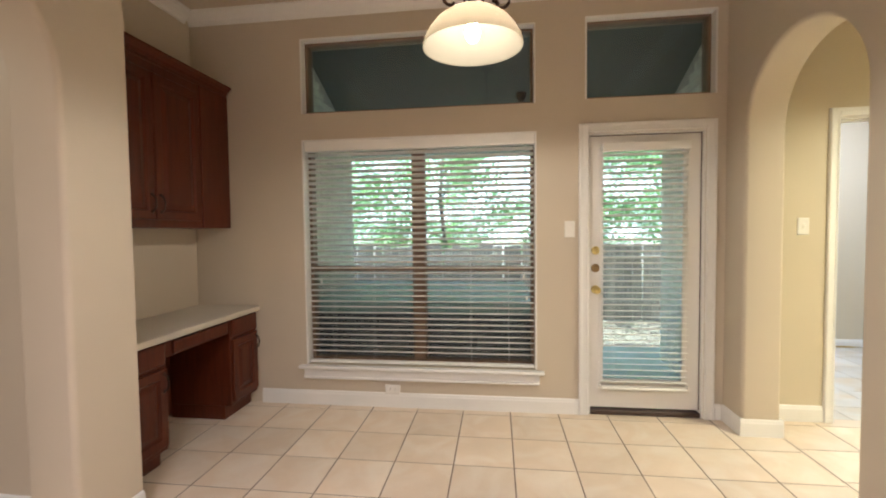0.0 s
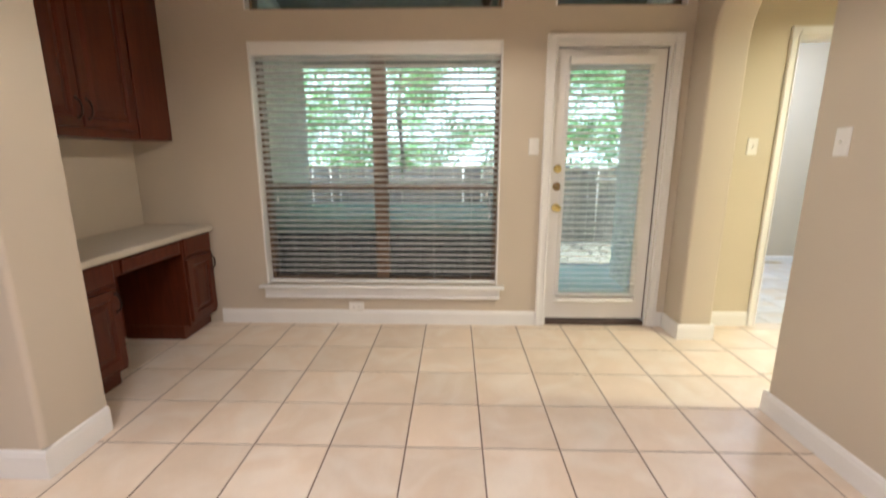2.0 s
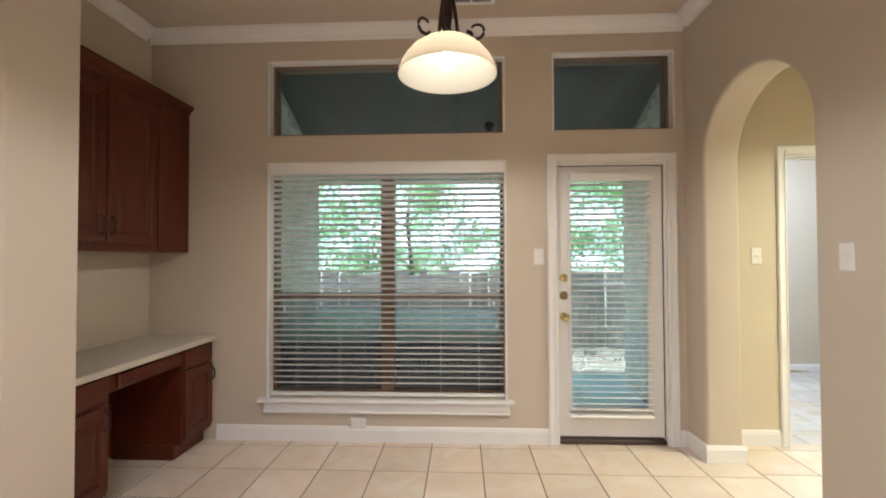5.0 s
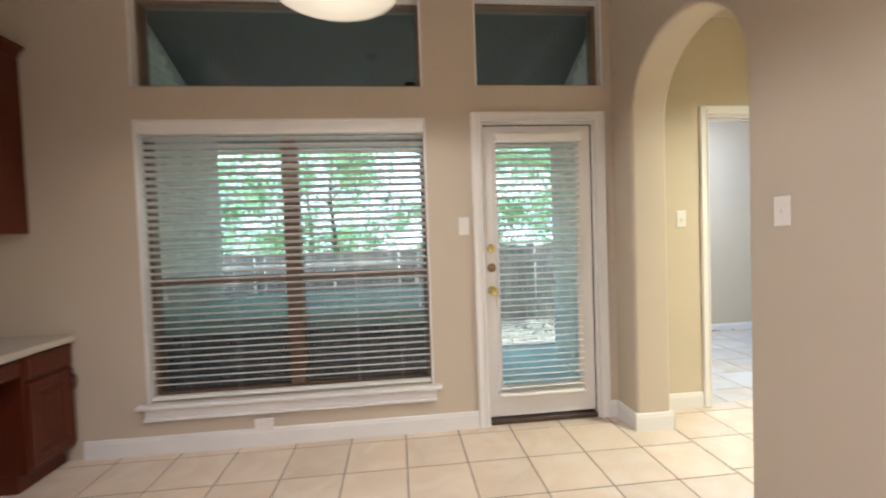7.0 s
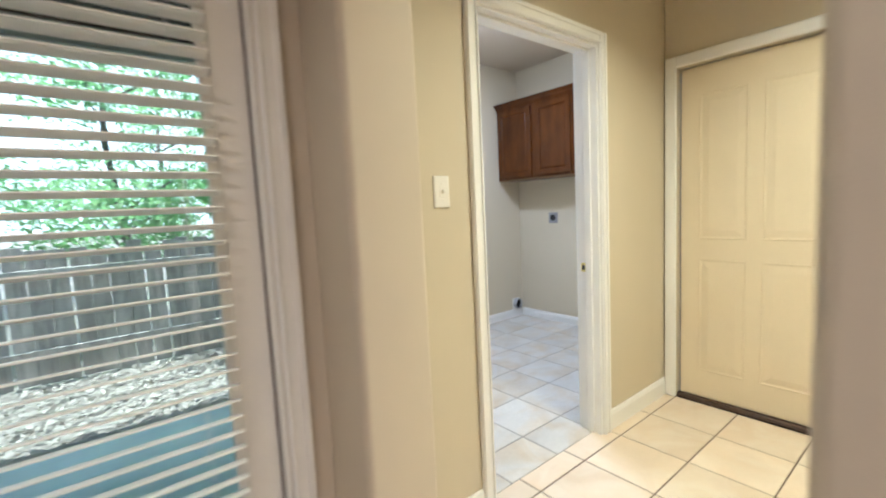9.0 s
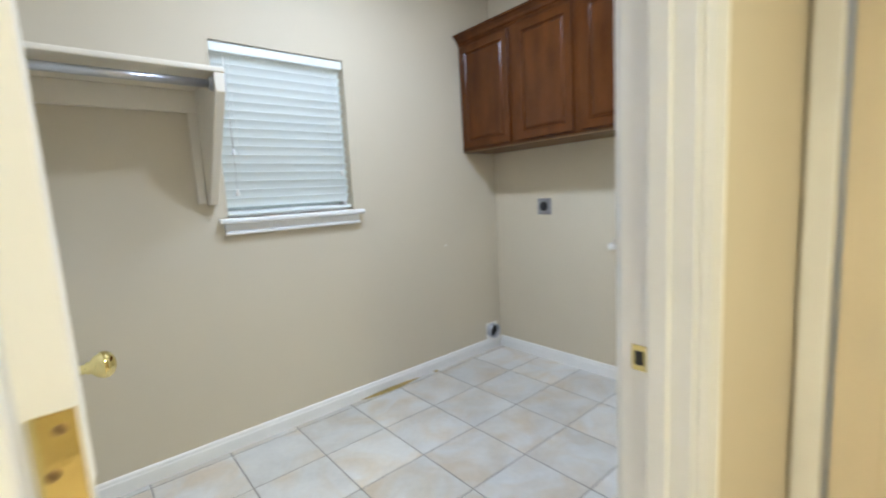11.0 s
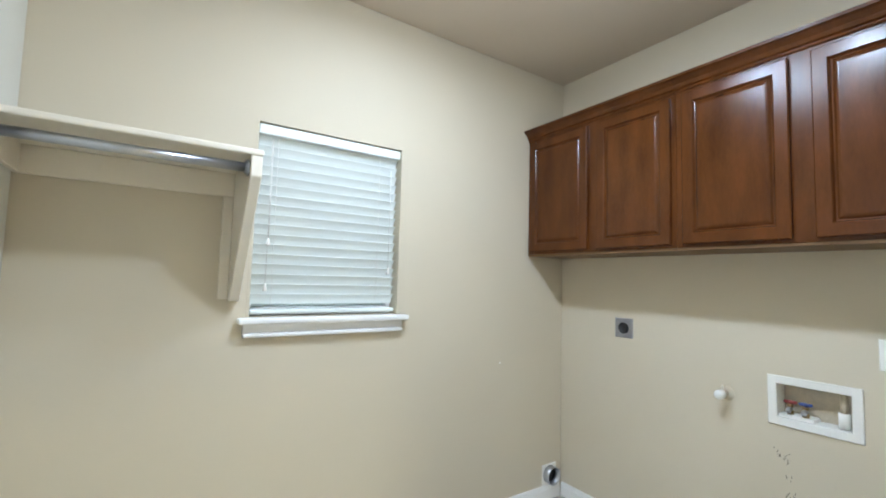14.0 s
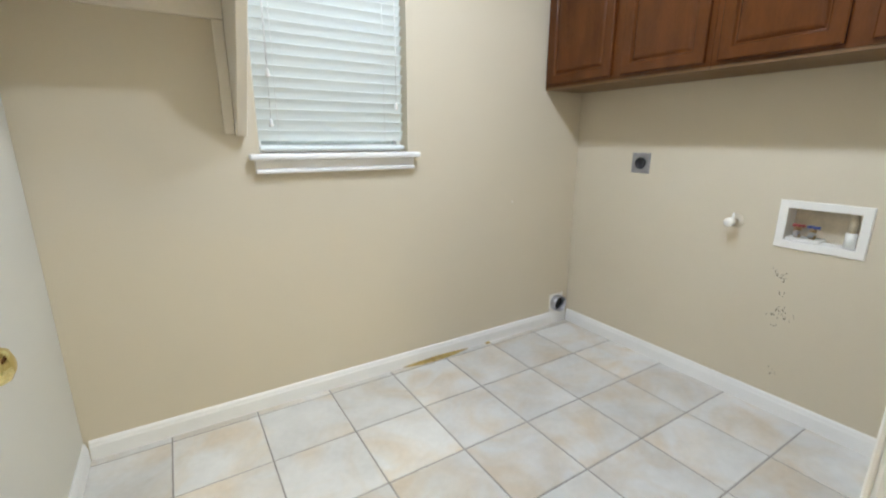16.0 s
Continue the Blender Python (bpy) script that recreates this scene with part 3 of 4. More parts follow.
for a in ((SX0, G[0], SZ0, SZ1), (G[1], SX1, SZ0, SZ1), (G[0], G[1], SZ0, G[2]), (G[0], G[1], G[3], SZ1)):
    box(bm, a[0], a[1], SY, SY + 0.044, a[2], a[3])
leaf1 = part("door_leaf", bm, DOORWHITE, d1)
bm = bmesh.new()
for a in ((G[0] - 0.022, G[0] + 0.008, G[2] - 0.022, G[3] + 0.022), (G[1] - 0.008, G[1] + 0.022, G[2] - 0.022, G[3] + 0.022), (G[0] + 0.008, G[1] - 0.008, G[2] - 0.022, G[2] + 0.008), (G[0] + 0.008, G[1] - 0.008, G[3] - 0.008, G[3] + 0.022)):
    box(bm, a[0], a[1], SY - 0.010, SY - 0.0005, a[2], a[3], bev=0.004)
part("glazing_bead", bm, DOORWHITE, leaf1)
p = part("pane", block(G[0], G[1], SY + 0.02, SY + 0.025, G[2], G[3]), GLASS, leaf1)
p.visible_shadow = False


def rosette(parent, x, z, y, knob, material):
    """Round door furniture facing -y: a rosette with a knob or a thumb turn."""
    m = Matrix.Translation((x, y, z)) @ Matrix.Rotation(radians(90), 4, "X")
    r = part("rosette", lathe(bmesh.new(), [(0, 0), (0.031, 0), (0.031, 0.004), (0.026, 0.009), (0.014, 0.011), (0, 0.011)], 20, m), material, parent)
    if knob:
        part("knob", lathe(bmesh.new(), [(0.011, 0.008), (0.011, 0.03), (0.020, 0.036), (0.0275, 0.048), (0.0275, 0.056), (0.021, 0.066), (0.008, 0.070), (0, 0.070)], 20, m), material, r)
    else:
        part("thumb_turn", block(x - 0.018, x + 0.018, y - 0.030, y - 0.010, z - 0.005, z + 0.005, bev=0.003), material, r)


rosette(leaf1, 0.703, 1.190, SY, False, BRASS)
rosette(leaf1, 0.703, 1.062, SY, False, BRASSD)
rosette(leaf1, 0.703, 0.907, SY, True, BRASS)
db = blind("door_blind", 0.735, 1.318, 0.190, 1.945, SY - 0.040, 0.0425, 0.046, -14, (0.82, 1.23), "white slatted blind mounted on the patio door", head=0.060)
part("hold_down_bracket", block(0.722, 0.734, SY - 0.045, SY - 0.001, 0.188, 0.222, bev=0.002), PLATE, db)
part("hold_down_bracket", block(1.319, 1.331, SY - 0.045, SY - 0.001, 0.188, 0.222, bev=0.002), PLATE, db)


# ---------- laundry door ----------
d2 = tagged(new("door_2"), "white panelled laundry door standing open", "door", kind="structure")
d2.location = (LD[0], YH2, 0)
casing(d2, LD[0] + 0.002, LD[1] - 0.002, LD[3] - 0.002, YH, 0.062)
casing(d2, LD[0] + 0.002, LD[1] - 0.002, LD[3] - 0.002, YH2, 0.062, side=1)
bm = bmesh.new()
for a in ((LD[0] - 0.001, LD[0] + 0.014, 0, LD[3]), (LD[1] - 0.014, LD[1] + 0.001, 0, LD[3]), (LD[0] + 0.014, LD[1] - 0.014, LD[3] - 0.014, LD[3])):
    box(bm, a[0], a[1], YH - 0.002, YH2 + 0.002, a[2], a[3])
for a in ((LD[0] + 0.014, LD[0] + 0.026, 0, LD[3] - 0.014), (LD[1] - 0.026, LD[1] - 0.014, 0, LD[3] - 0.014), (LD[0] + 0.026, LD[1] - 0.026, LD[3] - 0.026, LD[3] - 0.014)):
    box(bm, a[0], a[1], YH + 0.035, YH + 0.072, a[2], a[3], bev=0.002)
jamb2 = part("jamb", bm, WHITE, d2)
bm = block(LD[1] - 0.0165, LD[1] - 0.0145, YH + 0.074, YH + 0.104, 0.90, 0.95, bev=0.0008)
strike = part("strike_plate", bm, BRASS, jamb2, "brass strike plate")
part("latch_hole_shade", block(LD[1] - 0.0185, LD[1] - 0.0168, YH + 0.082, YH + 0.097, 0.912, 0.938), DARK, strike)
for z in (0.26, 1.07, 1.84):
    part("hinge", block(LD[0] + 0.0145, LD[0] + 0.0168, YH2 - 0.036, YH2 - 0.001, z - 0.045, z + 0.045, bev=0.0008), BRASSD, jamb2)
    part("hinge_knuckle", lathe(bmesh.new(), [(0, -0.047), (0.004, -0.047), (0.0055, -0.045), (0.0055, 0.045), (0.004, 0.049), (0, 0.051)], 12, Matrix.Translation((LD[0] + 0.010, YH2 + 0.027, z))), BRASS, jamb2)

leaf = new("door_leaf")
leaf.parent = d2
leaf.matrix_basis = pose(0.053, 0.010, 0, 0, 0, 92.8)
LWID, LHT = 0.785, 2.035
bm = block(0, LWID, 0, 0.035, 0.010, LHT, bev=0.002)
slab2 = part("slab", bm, DOORWHITE, leaf, local=True)
PANEL = [(0, 0), (0.0, 0.0015), (0.006, 0.004), (0.014, 0.0005), (0.020, 0.0003), (0.050, 0.005), (0.054, 0.0055)]
for px in (0.105, 0.430):
    for z0, z1 in ((0.20, 0.86), (1.00, 1.58), (1.69, 1.93)):
        bm = rings(bmesh.new(), 0.25, z1 - z0, PANEL, Matrix.Translation((px, 0, z0)))
        part("panel", bm, DOORWHITE, slab2, local=True)
m = Matrix.Translation((LWID - 0.055, 0, 0.937)) @ Matrix.Rotation(radians(90), 4, "X")
ros = part("rosette", lathe(bmesh.new(), [(0, 0), (0.033, 0), (0.033, 0.004), (0.027, 0.009), (0.013, 0.012), (0, 0.012)], 24, m), BRASS, slab2, local=True)
m2 = Matrix.Translation((LWID - 0.055, 0, 0.937)) @ Matrix.Rotation(radians(90), 4, "X")
part("knob", lathe(bmesh.new(), [(0.010, 0.010), (0.010, 0.026), (0.014, 0.030), (0.0125, 0.034), (0.022, 0.042), (0.0285, 0.054), (0.0285, 0.062), (0.023, 0.072), (0.010, 0.078), (0, 0.079)], 24, m2), BRASS, slab2, local=True)
for z in (0.26, 1.07, 1.84):
    h = part("hinge", rings(bmesh.new(), 0.027, 0.09, [(0, 0.0), (0.0, 0.001), (0.001, 0.0016)], Matrix.Translation((-0.0004, 0.030, z - 0.045)) @ Matrix.Rotation(radians(-90), 4, "Z")), BRASS, slab2, "brass hinge leaf with screws", local=True)
    for k, dz in enumerate((-0.032, 0.0, 0.032)):
        part("screw", lathe(bmesh.new(), [(0.0042, 0.0), (0.0042, 0.0010), (0.003, 0.0016), (0, 0.0012)], 10, Matrix.Translation((-0.002, 0.013 if k != 1 else 0.021, z + dz)) @ Matrix.Rotation(radians(-90), 4, "Y")), BRASSD, h, local=True)
part("latch_plate", block(LWID - 0.001, LWID + 0.001, 0.006, 0.029, 0.907, 0.967), BRASS, slab2, local=True)

# ---------- door at the end of the hall ----------
d3 = tagged(new("door_3"), "cream flush door with dark sill in the hall", "door", kind="structure")
d3.location = (XH, 2.80, 0)
bm = bmesh.new()
for a, b, c, d in ((GD[0] - 0.066, GD[0], 0, GD[3] + 0.066), (GD[1], GD[1] + 0.066, 0, GD[3] + 0.066), (GD[0], GD[1], GD[3], GD[3] + 0.066)):
    box(bm, XH - 0.020, XH - 0.0005, a, b, c, d, bev=0.005)
part("casing", bm, WHITE, d3)
slab3 = part("door_leaf", block(XH + 0.03, XH + 0.07, GD[0] + 0.012, GD[1] - 0.012, 0.03, GD[3] - 0.01, bev=0.003), CREAM, d3)
for z0, z1 in ((0.2, 0.9), (1.02, 1.88)):
    for y0 in (GD[0] + 0.12, GD[0] + 0.44):
        m = Matrix.Translation((XH + 0.03, y0 + 0.25, z0)) @ Matrix.Rotation(radians(-90), 4, "Z")
        part("panel", rings(bmesh.new(), 0.25, z1 - z0, PANEL, m), CREAM, slab3)
part("threshold", block(XH, XH + 0.11, GD[0], GD[1], 0.001, 0.028, bev=0.005), THRESH, d3, "dark brown threshold")


# ---------- desk ----------
def facing_east(x, y, z):
    """Places a board built in x-z, facing -y, so that it faces +x with its width along +y."""
    return Matrix.Translation((x, y, z)) @ Matrix.Rotation(radians(90), 4, "Z")


def facing_west(x, y, z):
    return Matrix.Translation((x, y, z)) @ Matrix.Rotation(radians(-90), 4, "Z")


def handle(parent, x, y, z, h=0.10, side=1, axis="z"):
    """A dark bow handle with splayed feet on a face looking along x."""
    pts = []
    for i in range(9):
        s = -1 + i / 4
        o = 0.028 * (1 - s * s) ** 0.5 if abs(s) < 1 else 0
        pts.append((x + side * (o + 0.001), y + (s * h / 2 if axis == "y" else 0), z + (s * h / 2 if axis == "z" else 0)))
    bm = tube(bmesh.new(), pts, 0.0055, 8)
    for e in (0, -1):
        q = pts[e]
        lathe(bm, [(0, 0), (0.011, 0), (0.010, 0.004), (0.006, 0.008), (0, 0.008)], 10, Matrix.Translation((x, q[1], q[2])) @ Matrix.Rotation(radians(90 * side), 4, "Y"))
    part("handle", bm, IRON, parent, "dark bronze bow handle")


XD = -1.905   # face of the desk cabinets
def pedestal(y0, y1, label, hy):
    d = thing("desk_pedestal", ((XL + XD) / 2, (y0 + y1) / 2, 0), label, "cabinet", "desk pedestals")
    bm = block(XL + 0.003, XD, y0, y1, 0.10, 0.735, bev=0.002)
    part("carcass", bm, CHERRY, d)
    part("toe_kick", block(XL + 0.003, XD - 0.055, y0 + 0.002, y1 - 0.002, 0.0, 0.099), CHERRY, d)
    w = y1 - y0 - 0.03
    dr = part("drawer_front", rings(bmesh.new(), w, 0.125, SLAB, facing_east(XD + 0.0005, y0 + 0.015, 0.600)), CHERRY, d)
    do = part("cabinet_door", rings(bmesh.new(), w, 0.45, RAISED, facing_east(XD + 0.0005, y0 + 0.015, 0.130)), CHERRY, d)
    handle(do, XD + 0.02, hy, 0.50)
    return d


pedestal(1.895, 2.305, "dark cherry desk cabinet with drawer and door", 2.265)
pedestal(2.905, 3.243, "narrow dark cherry desk cabinet by the window wall", 3.205)
kd = thing("desk_kneehole_unit", (XD - 0.2, 2.605, 0.62), "shallow dark cherry pencil drawer over the kneehole", "desk")
part("apron", block(XD - 0.40, XD - 0.004, 2.307, 2.903, 0.628, 0.735, bev=0.002), CHERRY, kd)
dfr = part("drawer_front", rings(bmesh.new(), 0.505, 0.078, SLAB, facing_east(XD - 0.003, 2.362, 0.640)), CHERRY, kd)
solid("desk_back_panel", block(XL + 0.003, XL + 0.012, 2.307, 2.903, 0.02, 0.627), CHERRY, "dark cherry back panel inside the kneehole", "panel")
bm = block(XL + 0.002, XD + 0.042, 1.892, YW - 0.003, 0.7355, 0.776, bev=0.008, seg=3)
ct = thing("desk_countertop", ((XL + XD) / 2, 2.57, 0.7355), "smooth cream solid countertop on the desk cabinets", "countertop")
part("slab", bm, COUNTER, ct)

# ---------- upper cabinet over the desk ----------
XU = -2.10
uc = thing("upper_cabinet", (XL + 0.15, 2.57, 1.385), "dark cherry wall cabinet with two raised panel doors", "cabinet")
part("carcass", block(XL + 0.003, XU, 1.892, 3.243, 1.385, 2.40, bev=0.002), CHERRY, uc)
for y0, y1, hy in ((2.09, 2.484, 2.455), (2.496, 2.900, 2.525)):
    do = part("cabinet_door", rings(bmesh.new(), y1 - y0, 0.90, RAISED, facing_east(XU + 0.0005, y0, 1.435)), CHERRY, uc)
    handle(do, XU + 0.02, hy, 1.535, 0.105)
part("face_stile", block(XU, XU + 0.014, 2.925, 3.243, 1.386, 2.399, bev=0.003), CHERRY, uc)


def cornice(parent, pts, prof, material, flip=1):
    """A cornice run along y, stepped outward and up."""
    bm = bmesh.new()
    ends = [[bm.verts.new((x + flip * px, y, z + pz)) for px, pz in prof] for x, y, z in pts]
    for i in range(len(prof)):
        j = (i + 1) % len(prof)
        bm.faces.new((ends[0][i], ends[0][j], ends[1][j], ends[1][i]))
    bm.faces.new(ends[0]), bm.faces.new(ends[1][::-1])
    part("cornice", bm, material, parent)


CORN = [(-0.02, 0), (0.004, 0), (0.008, 0.006), (0.006, 0.016), (0.014, 0.022), (0.020, 0.040), (0.038, 0.060), (0.048, 0.066), (0.050, 0.080), (-0.02, 0.080)]
cornice(uc, [(XU, 1.892, 2.395), (XU, 3.246, 2.395)], CORN, CHERRY)

# ---------- laundry wall cabinets ----------
XC = 4.54
def laundry_cabinet(y0, y1, doors, label):
    c = thing("wall_cabinet", ((XC + XE) / 2, (y0 + y1) / 2, 1.533), label, "cabinet", "laundry wall cabinets")
    part("carcass", block(XC, XE - 0.003, y0 + 0.0005, y1 - 0.0005, 1.545, 2.29, bev=0.0015), MAPLE, c)
    part("bottom_rail", block(XC + 0.001, XE - 0.003, y0 + 0.001, y1 - 0.001, 1.533, 1.5445, bev=0.001), RAWWOOD, c, "thin golden-brown wooden bottom edge")
    for a, b in doors:
        part("cabinet_door", rings(bmesh.new(), b - a, 0.692, NARROW, facing_west(XC - 0.0005, b, 1.560)), MAPLE, c)
    cornice(c, [(XC, y0, 2.268), (XC, y1, 2.268)], [(p, q * 0.85) for p, q in CORN], MAPLE, -1)
    return c


laundry_cabinet(4.392, YN - 0.003, [(4.876, 5.308), (4.414, 4.814)], "stained maple wall cabinet with two doors in the corner")
laundry_cabinet(3.44, 4.392, [(3.960, 4.360), (3.490, 3.890)], "stained maple wall cabinet with two raised doors")

# ---------- pendant lamp ----------
PX, PY = -0.1, 1.95
pl = thing("pendant_lamp", (PX, PY, ZC), "lit amber glass bowl pendant with dark iron scrolls", "pendant lamp")
T = Matrix.Translation((PX, PY, 0))
bowl = [(0.215, 2.128), (0.216, 2.134), (0.207, 2.160), (0.188, 2.195), (0.158, 2.232), (0.118, 2.262), (0.075, 2.283), (0.04, 2.292)]
inner = [(r - 0.005, z - 0.003) for r, z in bowl[::-1]]
inner[-1] = (0.2125, 2.129)
part("shade", lathe(bmesh.new(), bowl + inner + [bowl[0]], 48, T), SHADE, pl, "frosted amber glass bowl shade")
part("bulb", lathe(bmesh.new(), [(0, 2.12), (0.018, 2.124), (0.03, 2.142), (0.033, 2.160), (0.026, 2.185), (0.015, 2.205), (0.014, 2.24), (0, 2.24)], 20, Matrix.Translation((PX, PY, 0.03))), BULBM, pl).visible_shadow = False
part("canopy", lathe(bmesh.new(), [(0, ZC - 0.0005), (0.065, ZC - 0.0005), (0.062, ZC - 0.012), (0.03, ZC - 0.03), (0.012, ZC - 0.045), (0, ZC - 0.045)], 24, T), IRON, pl)
part("stem", tube(bmesh.new(), [(PX, PY, 2.285), (PX, PY, 2.55), (PX, PY, 3.03)], 0.011, 10), IRON, pl)
part("hub", lathe(bmesh.new(), [(0, 2.28), (0.045, 2.285), (0.045, 2.297), (0.022, 2.31), (0.016, 2.34), (0.024, 2.40), (0.02, 2.46), (0.012, 2.5), (0, 2.5)], 20, T), IRON, pl)
for k in range(3):
    a = radians(120 * k + 20)
    pts = []
    for i in range(26):
        s = i / 25
        if s < 0.6:
            u = s / 0.6
            r, z = 0.014 + 0.012 * math.sin(math.pi * u) + 0.035 * u * u, 2.52 - 0.20 * u
        else:
            u = (s - 0.6) / 0.4 * 5.0
            rr = 0.042 * (1 - 0.11 * u)
            r, z = 0.091 - rr * math.cos(u * 0.95), 2.318 - rr * math.sin(u * 0.95) * 0.9
            z = max(z, 2.30)
        pts.append((PX + r * math.cos(a), PY + r * math.sin(a), z))
    part("scroll", tube(bmesh.new(), pts, 0.0085, 8), IRON, pl)
for k in range(3):
    a = radians(120 * k - 15)
    pts = [(PX + r * math.cos(a), PY + r * math.sin(a), z) for r, z in
           [(0.13 + 0.032 * math.cos(q), 2.298 + 0.032 * math.sin(q)) for q in [radians(-150 + 26 * i) for i in range(12)]]]
    pts = [(x, y, max(z, 2.268)) for x, y, z in pts]
    part("scroll", tube(bmesh.new(), pts, 0.008, 8, 0.005), IRON, pl)

# ---------- ceiling vent ----------
cv = thing("ceiling_vent", (0.03, 2.83, ZC), "white ceiling air vent with dark louvres", "air vent")
bm = bmesh.new()
for a in ((-0.125, 0.185, 2.965, 2.99), (-0.125, 0.185, 2.67, 2.695), (-0.125, -0.10, 2.695, 2.965), (0.16, 0.185, 2.695, 2.965), (0.022, 0.038, 2.695, 2.965)):
    box(bm, *a, ZC - 0.012, ZC - 0.0005, bev=0.003)
part("frame", bm, WHITE, cv)
part("backing", block(-0.10, 0.16, 2.695, 2.965, ZC - 0.004, ZC - 0.001), DARK, cv)
for i in range(9):
    y = 2.715 + 0.029 * i
    for x0, x1 in ((-0.098, 0.020), (0.040, 0.158)):
        bm = bmesh.new()
        vs = [bm.verts.new(c) for c in ((x0, y, ZC - 0.005), (x1, y, ZC - 0.005), (x1, y + 0.012, ZC - 0.011), (x0, y + 0.012, ZC - 0.011), (x0, y + 0.002, ZC - 0.004), (x1, y + 0.002, ZC - 0.004), (x1, y + 0.014, ZC - 0.010), (x0, y + 0.014, ZC - 0.010))]
        for q in ((0, 1, 2, 3), (7, 6, 5, 4), (0, 4, 5, 1), (3, 2, 6, 7), (0, 3, 7, 4), (1, 5, 6, 2)):
            bm.faces.new([vs[k] for k in q])
        part("slat", bm, STEEL, cv)


# ---------- plates ----------
def plate_thing(name, m, label, kind):
    """A wall plate 0.07 x 0.115 facing local -y, at pose m."""
    t = thing(name, None, label, "light switch" if kind == "switch" else "outlet", "wall plates", m=m)
    part("plate", rings(bmesh.new(), 0.072, 0.117, [(0, 0), (0, 0.003), (0.004, 0.0055), (0.007, 0.006)], Matrix.Translation((-0.036, -0.0005, -0.0585))), PLATE, t, local=True)
    if kind == "switch":
        bm = block(-0.012, 0.012, -0.008, -0.0062, -0.020, 0.020, bev=0.001)
        part("surround", bm, PLATE, t, local=True)
        bm = block(-0.005, 0.005, -0.020, -0.008, -0.006, 0.008, bev=0.002)
        part("toggle", bm, PLATE, t, local=True)
        for z in (-0.030, 0.030):
            part("screw", lathe(bmesh.new(), [(0, 0.0062), (0.003, 0.0062), (0.003, 0.007), (0, 0.0075)], 8, Matrix.Translation((0, 0, z)) @ Matrix.Rotation(radians(90), 4, "X")), PLATE, t, local=True)
    elif kind == "outlet":
        for z in (-0.02, 0.02):
            r = part("receptacle", block(-0.016, 0.016, -0.0085, -0.0062, z - 0.014, z + 0.014, bev=0.002), PLATE, t, local=True)
            for x in (-0.006, 0.006):
                part("slot", block(x - 0.001, x + 0.001, -0.0092, -0.0087, z - 0.004, z + 0.005), BLACK, r, local=True)
    return t


plate_thing("light_switch", pose(0.515, YW - 0.001, 1.345), "white toggle light switch beside the patio door", "switch")
plate_thing("light_switch", pose(2.06, YH - 0.001, 1.345), "white toggle light switch on the hall wall", "switch")
plate_thing("light_switch", pose(XR - 0.001, 1.955, 1.338, 0, 0, -90), "white toggle light switch near the arch", "switch")
plate_thing("wall_outlet", pose(-0.80, YW - 0.0155, 0.142, 0, 90, 0), "white outlet set sideways over the baseboard", "outlet")
plate_thing("wall_outlet", pose(XE - 0.001, 3.772, 1.136, 0, 0, -90), "white blank wall plate on the laundry wall", "outlet")

# ---------- laundry shelf ----------
ls = thing("closet_shelf", (2.5, 5.19, 1.79), "painted closet shelf with chrome hanging rod", "shelf")
YF = 4.955
part("board", block(XWL + 0.003, 2.868, YF, YN - 0.003, 1.790, 1.812, bev=0.006, seg=2), SHELFPAINT, ls)
part("back_cleat", block(XWL + 0.003, 2.826, YN - 0.022, YN - 0.003, 1.690, 1.7895, bev=0.003), SHELFPAINT, ls)
part("side_cleat", block(XWL + 0.003, XWL + 0.022, YF + 0.004, YN - 0.0225, 1.690, 1.7895, bev=0.003), SHELFPAINT, ls)
bm = bmesh.new()
out = [(YN - 0.003, 1.262), (YN - 0.050, 1.262), (YF + 0.004, 1.715), (YF + 0.004, 1.7895), (YN - 0.003, 1.7895)]
for x in (2.826, 2.864):
    bm.faces.new([bm.verts.new((x, y, z)) for y, z in out])
bm.verts.ensure_lookup_table()
for i in range(5):
    bm.faces.new((bm.verts[i], bm.verts[(i + 1) % 5], bm.verts[5 + (i + 1) % 5], bm.verts[5 + i]))
bmesh.ops.bevel(bm, geom=bm.edges[:], offset=0.003, segments=1, affect="EDGES")
part("bracket", bm, SHELFPAINT, ls)
part("bracket_backer", block(2.786, 2.8255, YN - 0.020, YN - 0.003, 1.268, 1.6895, bev=0.003), SHELFPAINT, ls)
RZ, RY = 1.750, YF + 0.042
part("rod", tube(bmesh.new(), [(XWL + 0.024, RY, RZ), (2.824, RY, RZ)], 0.0165, 20), CHROME, ls, "chrome closet rod")
for x, s in ((2.8255, -1), (XWL + 0.0225, 1)):
    bm = lathe(bmesh.new(), [(0, 0), (0.029, 0), (0.029, 0.006), (0.023, 0.009), (0.022, 0.014), (0, 0.014)], 20, Matrix.Translation((x, RY, RZ)) @ Matrix.Rotation(radians(90 * s), 4, "Y"))
    so = part("rod_socket", bm, STEEL, ls, "grey metal rod socket")
    part("screw", lathe(bmesh.new(), [(0, 0), (0.004, 0), (0.003, 0.003), (0, 0.003)], 8, Matrix.Translation((x + s * 0.009, RY, RZ + 0.025)) @ Matrix.Rotation(radians(90 * s), 4, "Y")), CHROME, so)

# ---------- laundry hook-ups ----------
def west(x, y, z):
    return Matrix.Translation((x, y, z)) @ Matrix.Rotation(radians(-90), 4, "Y")


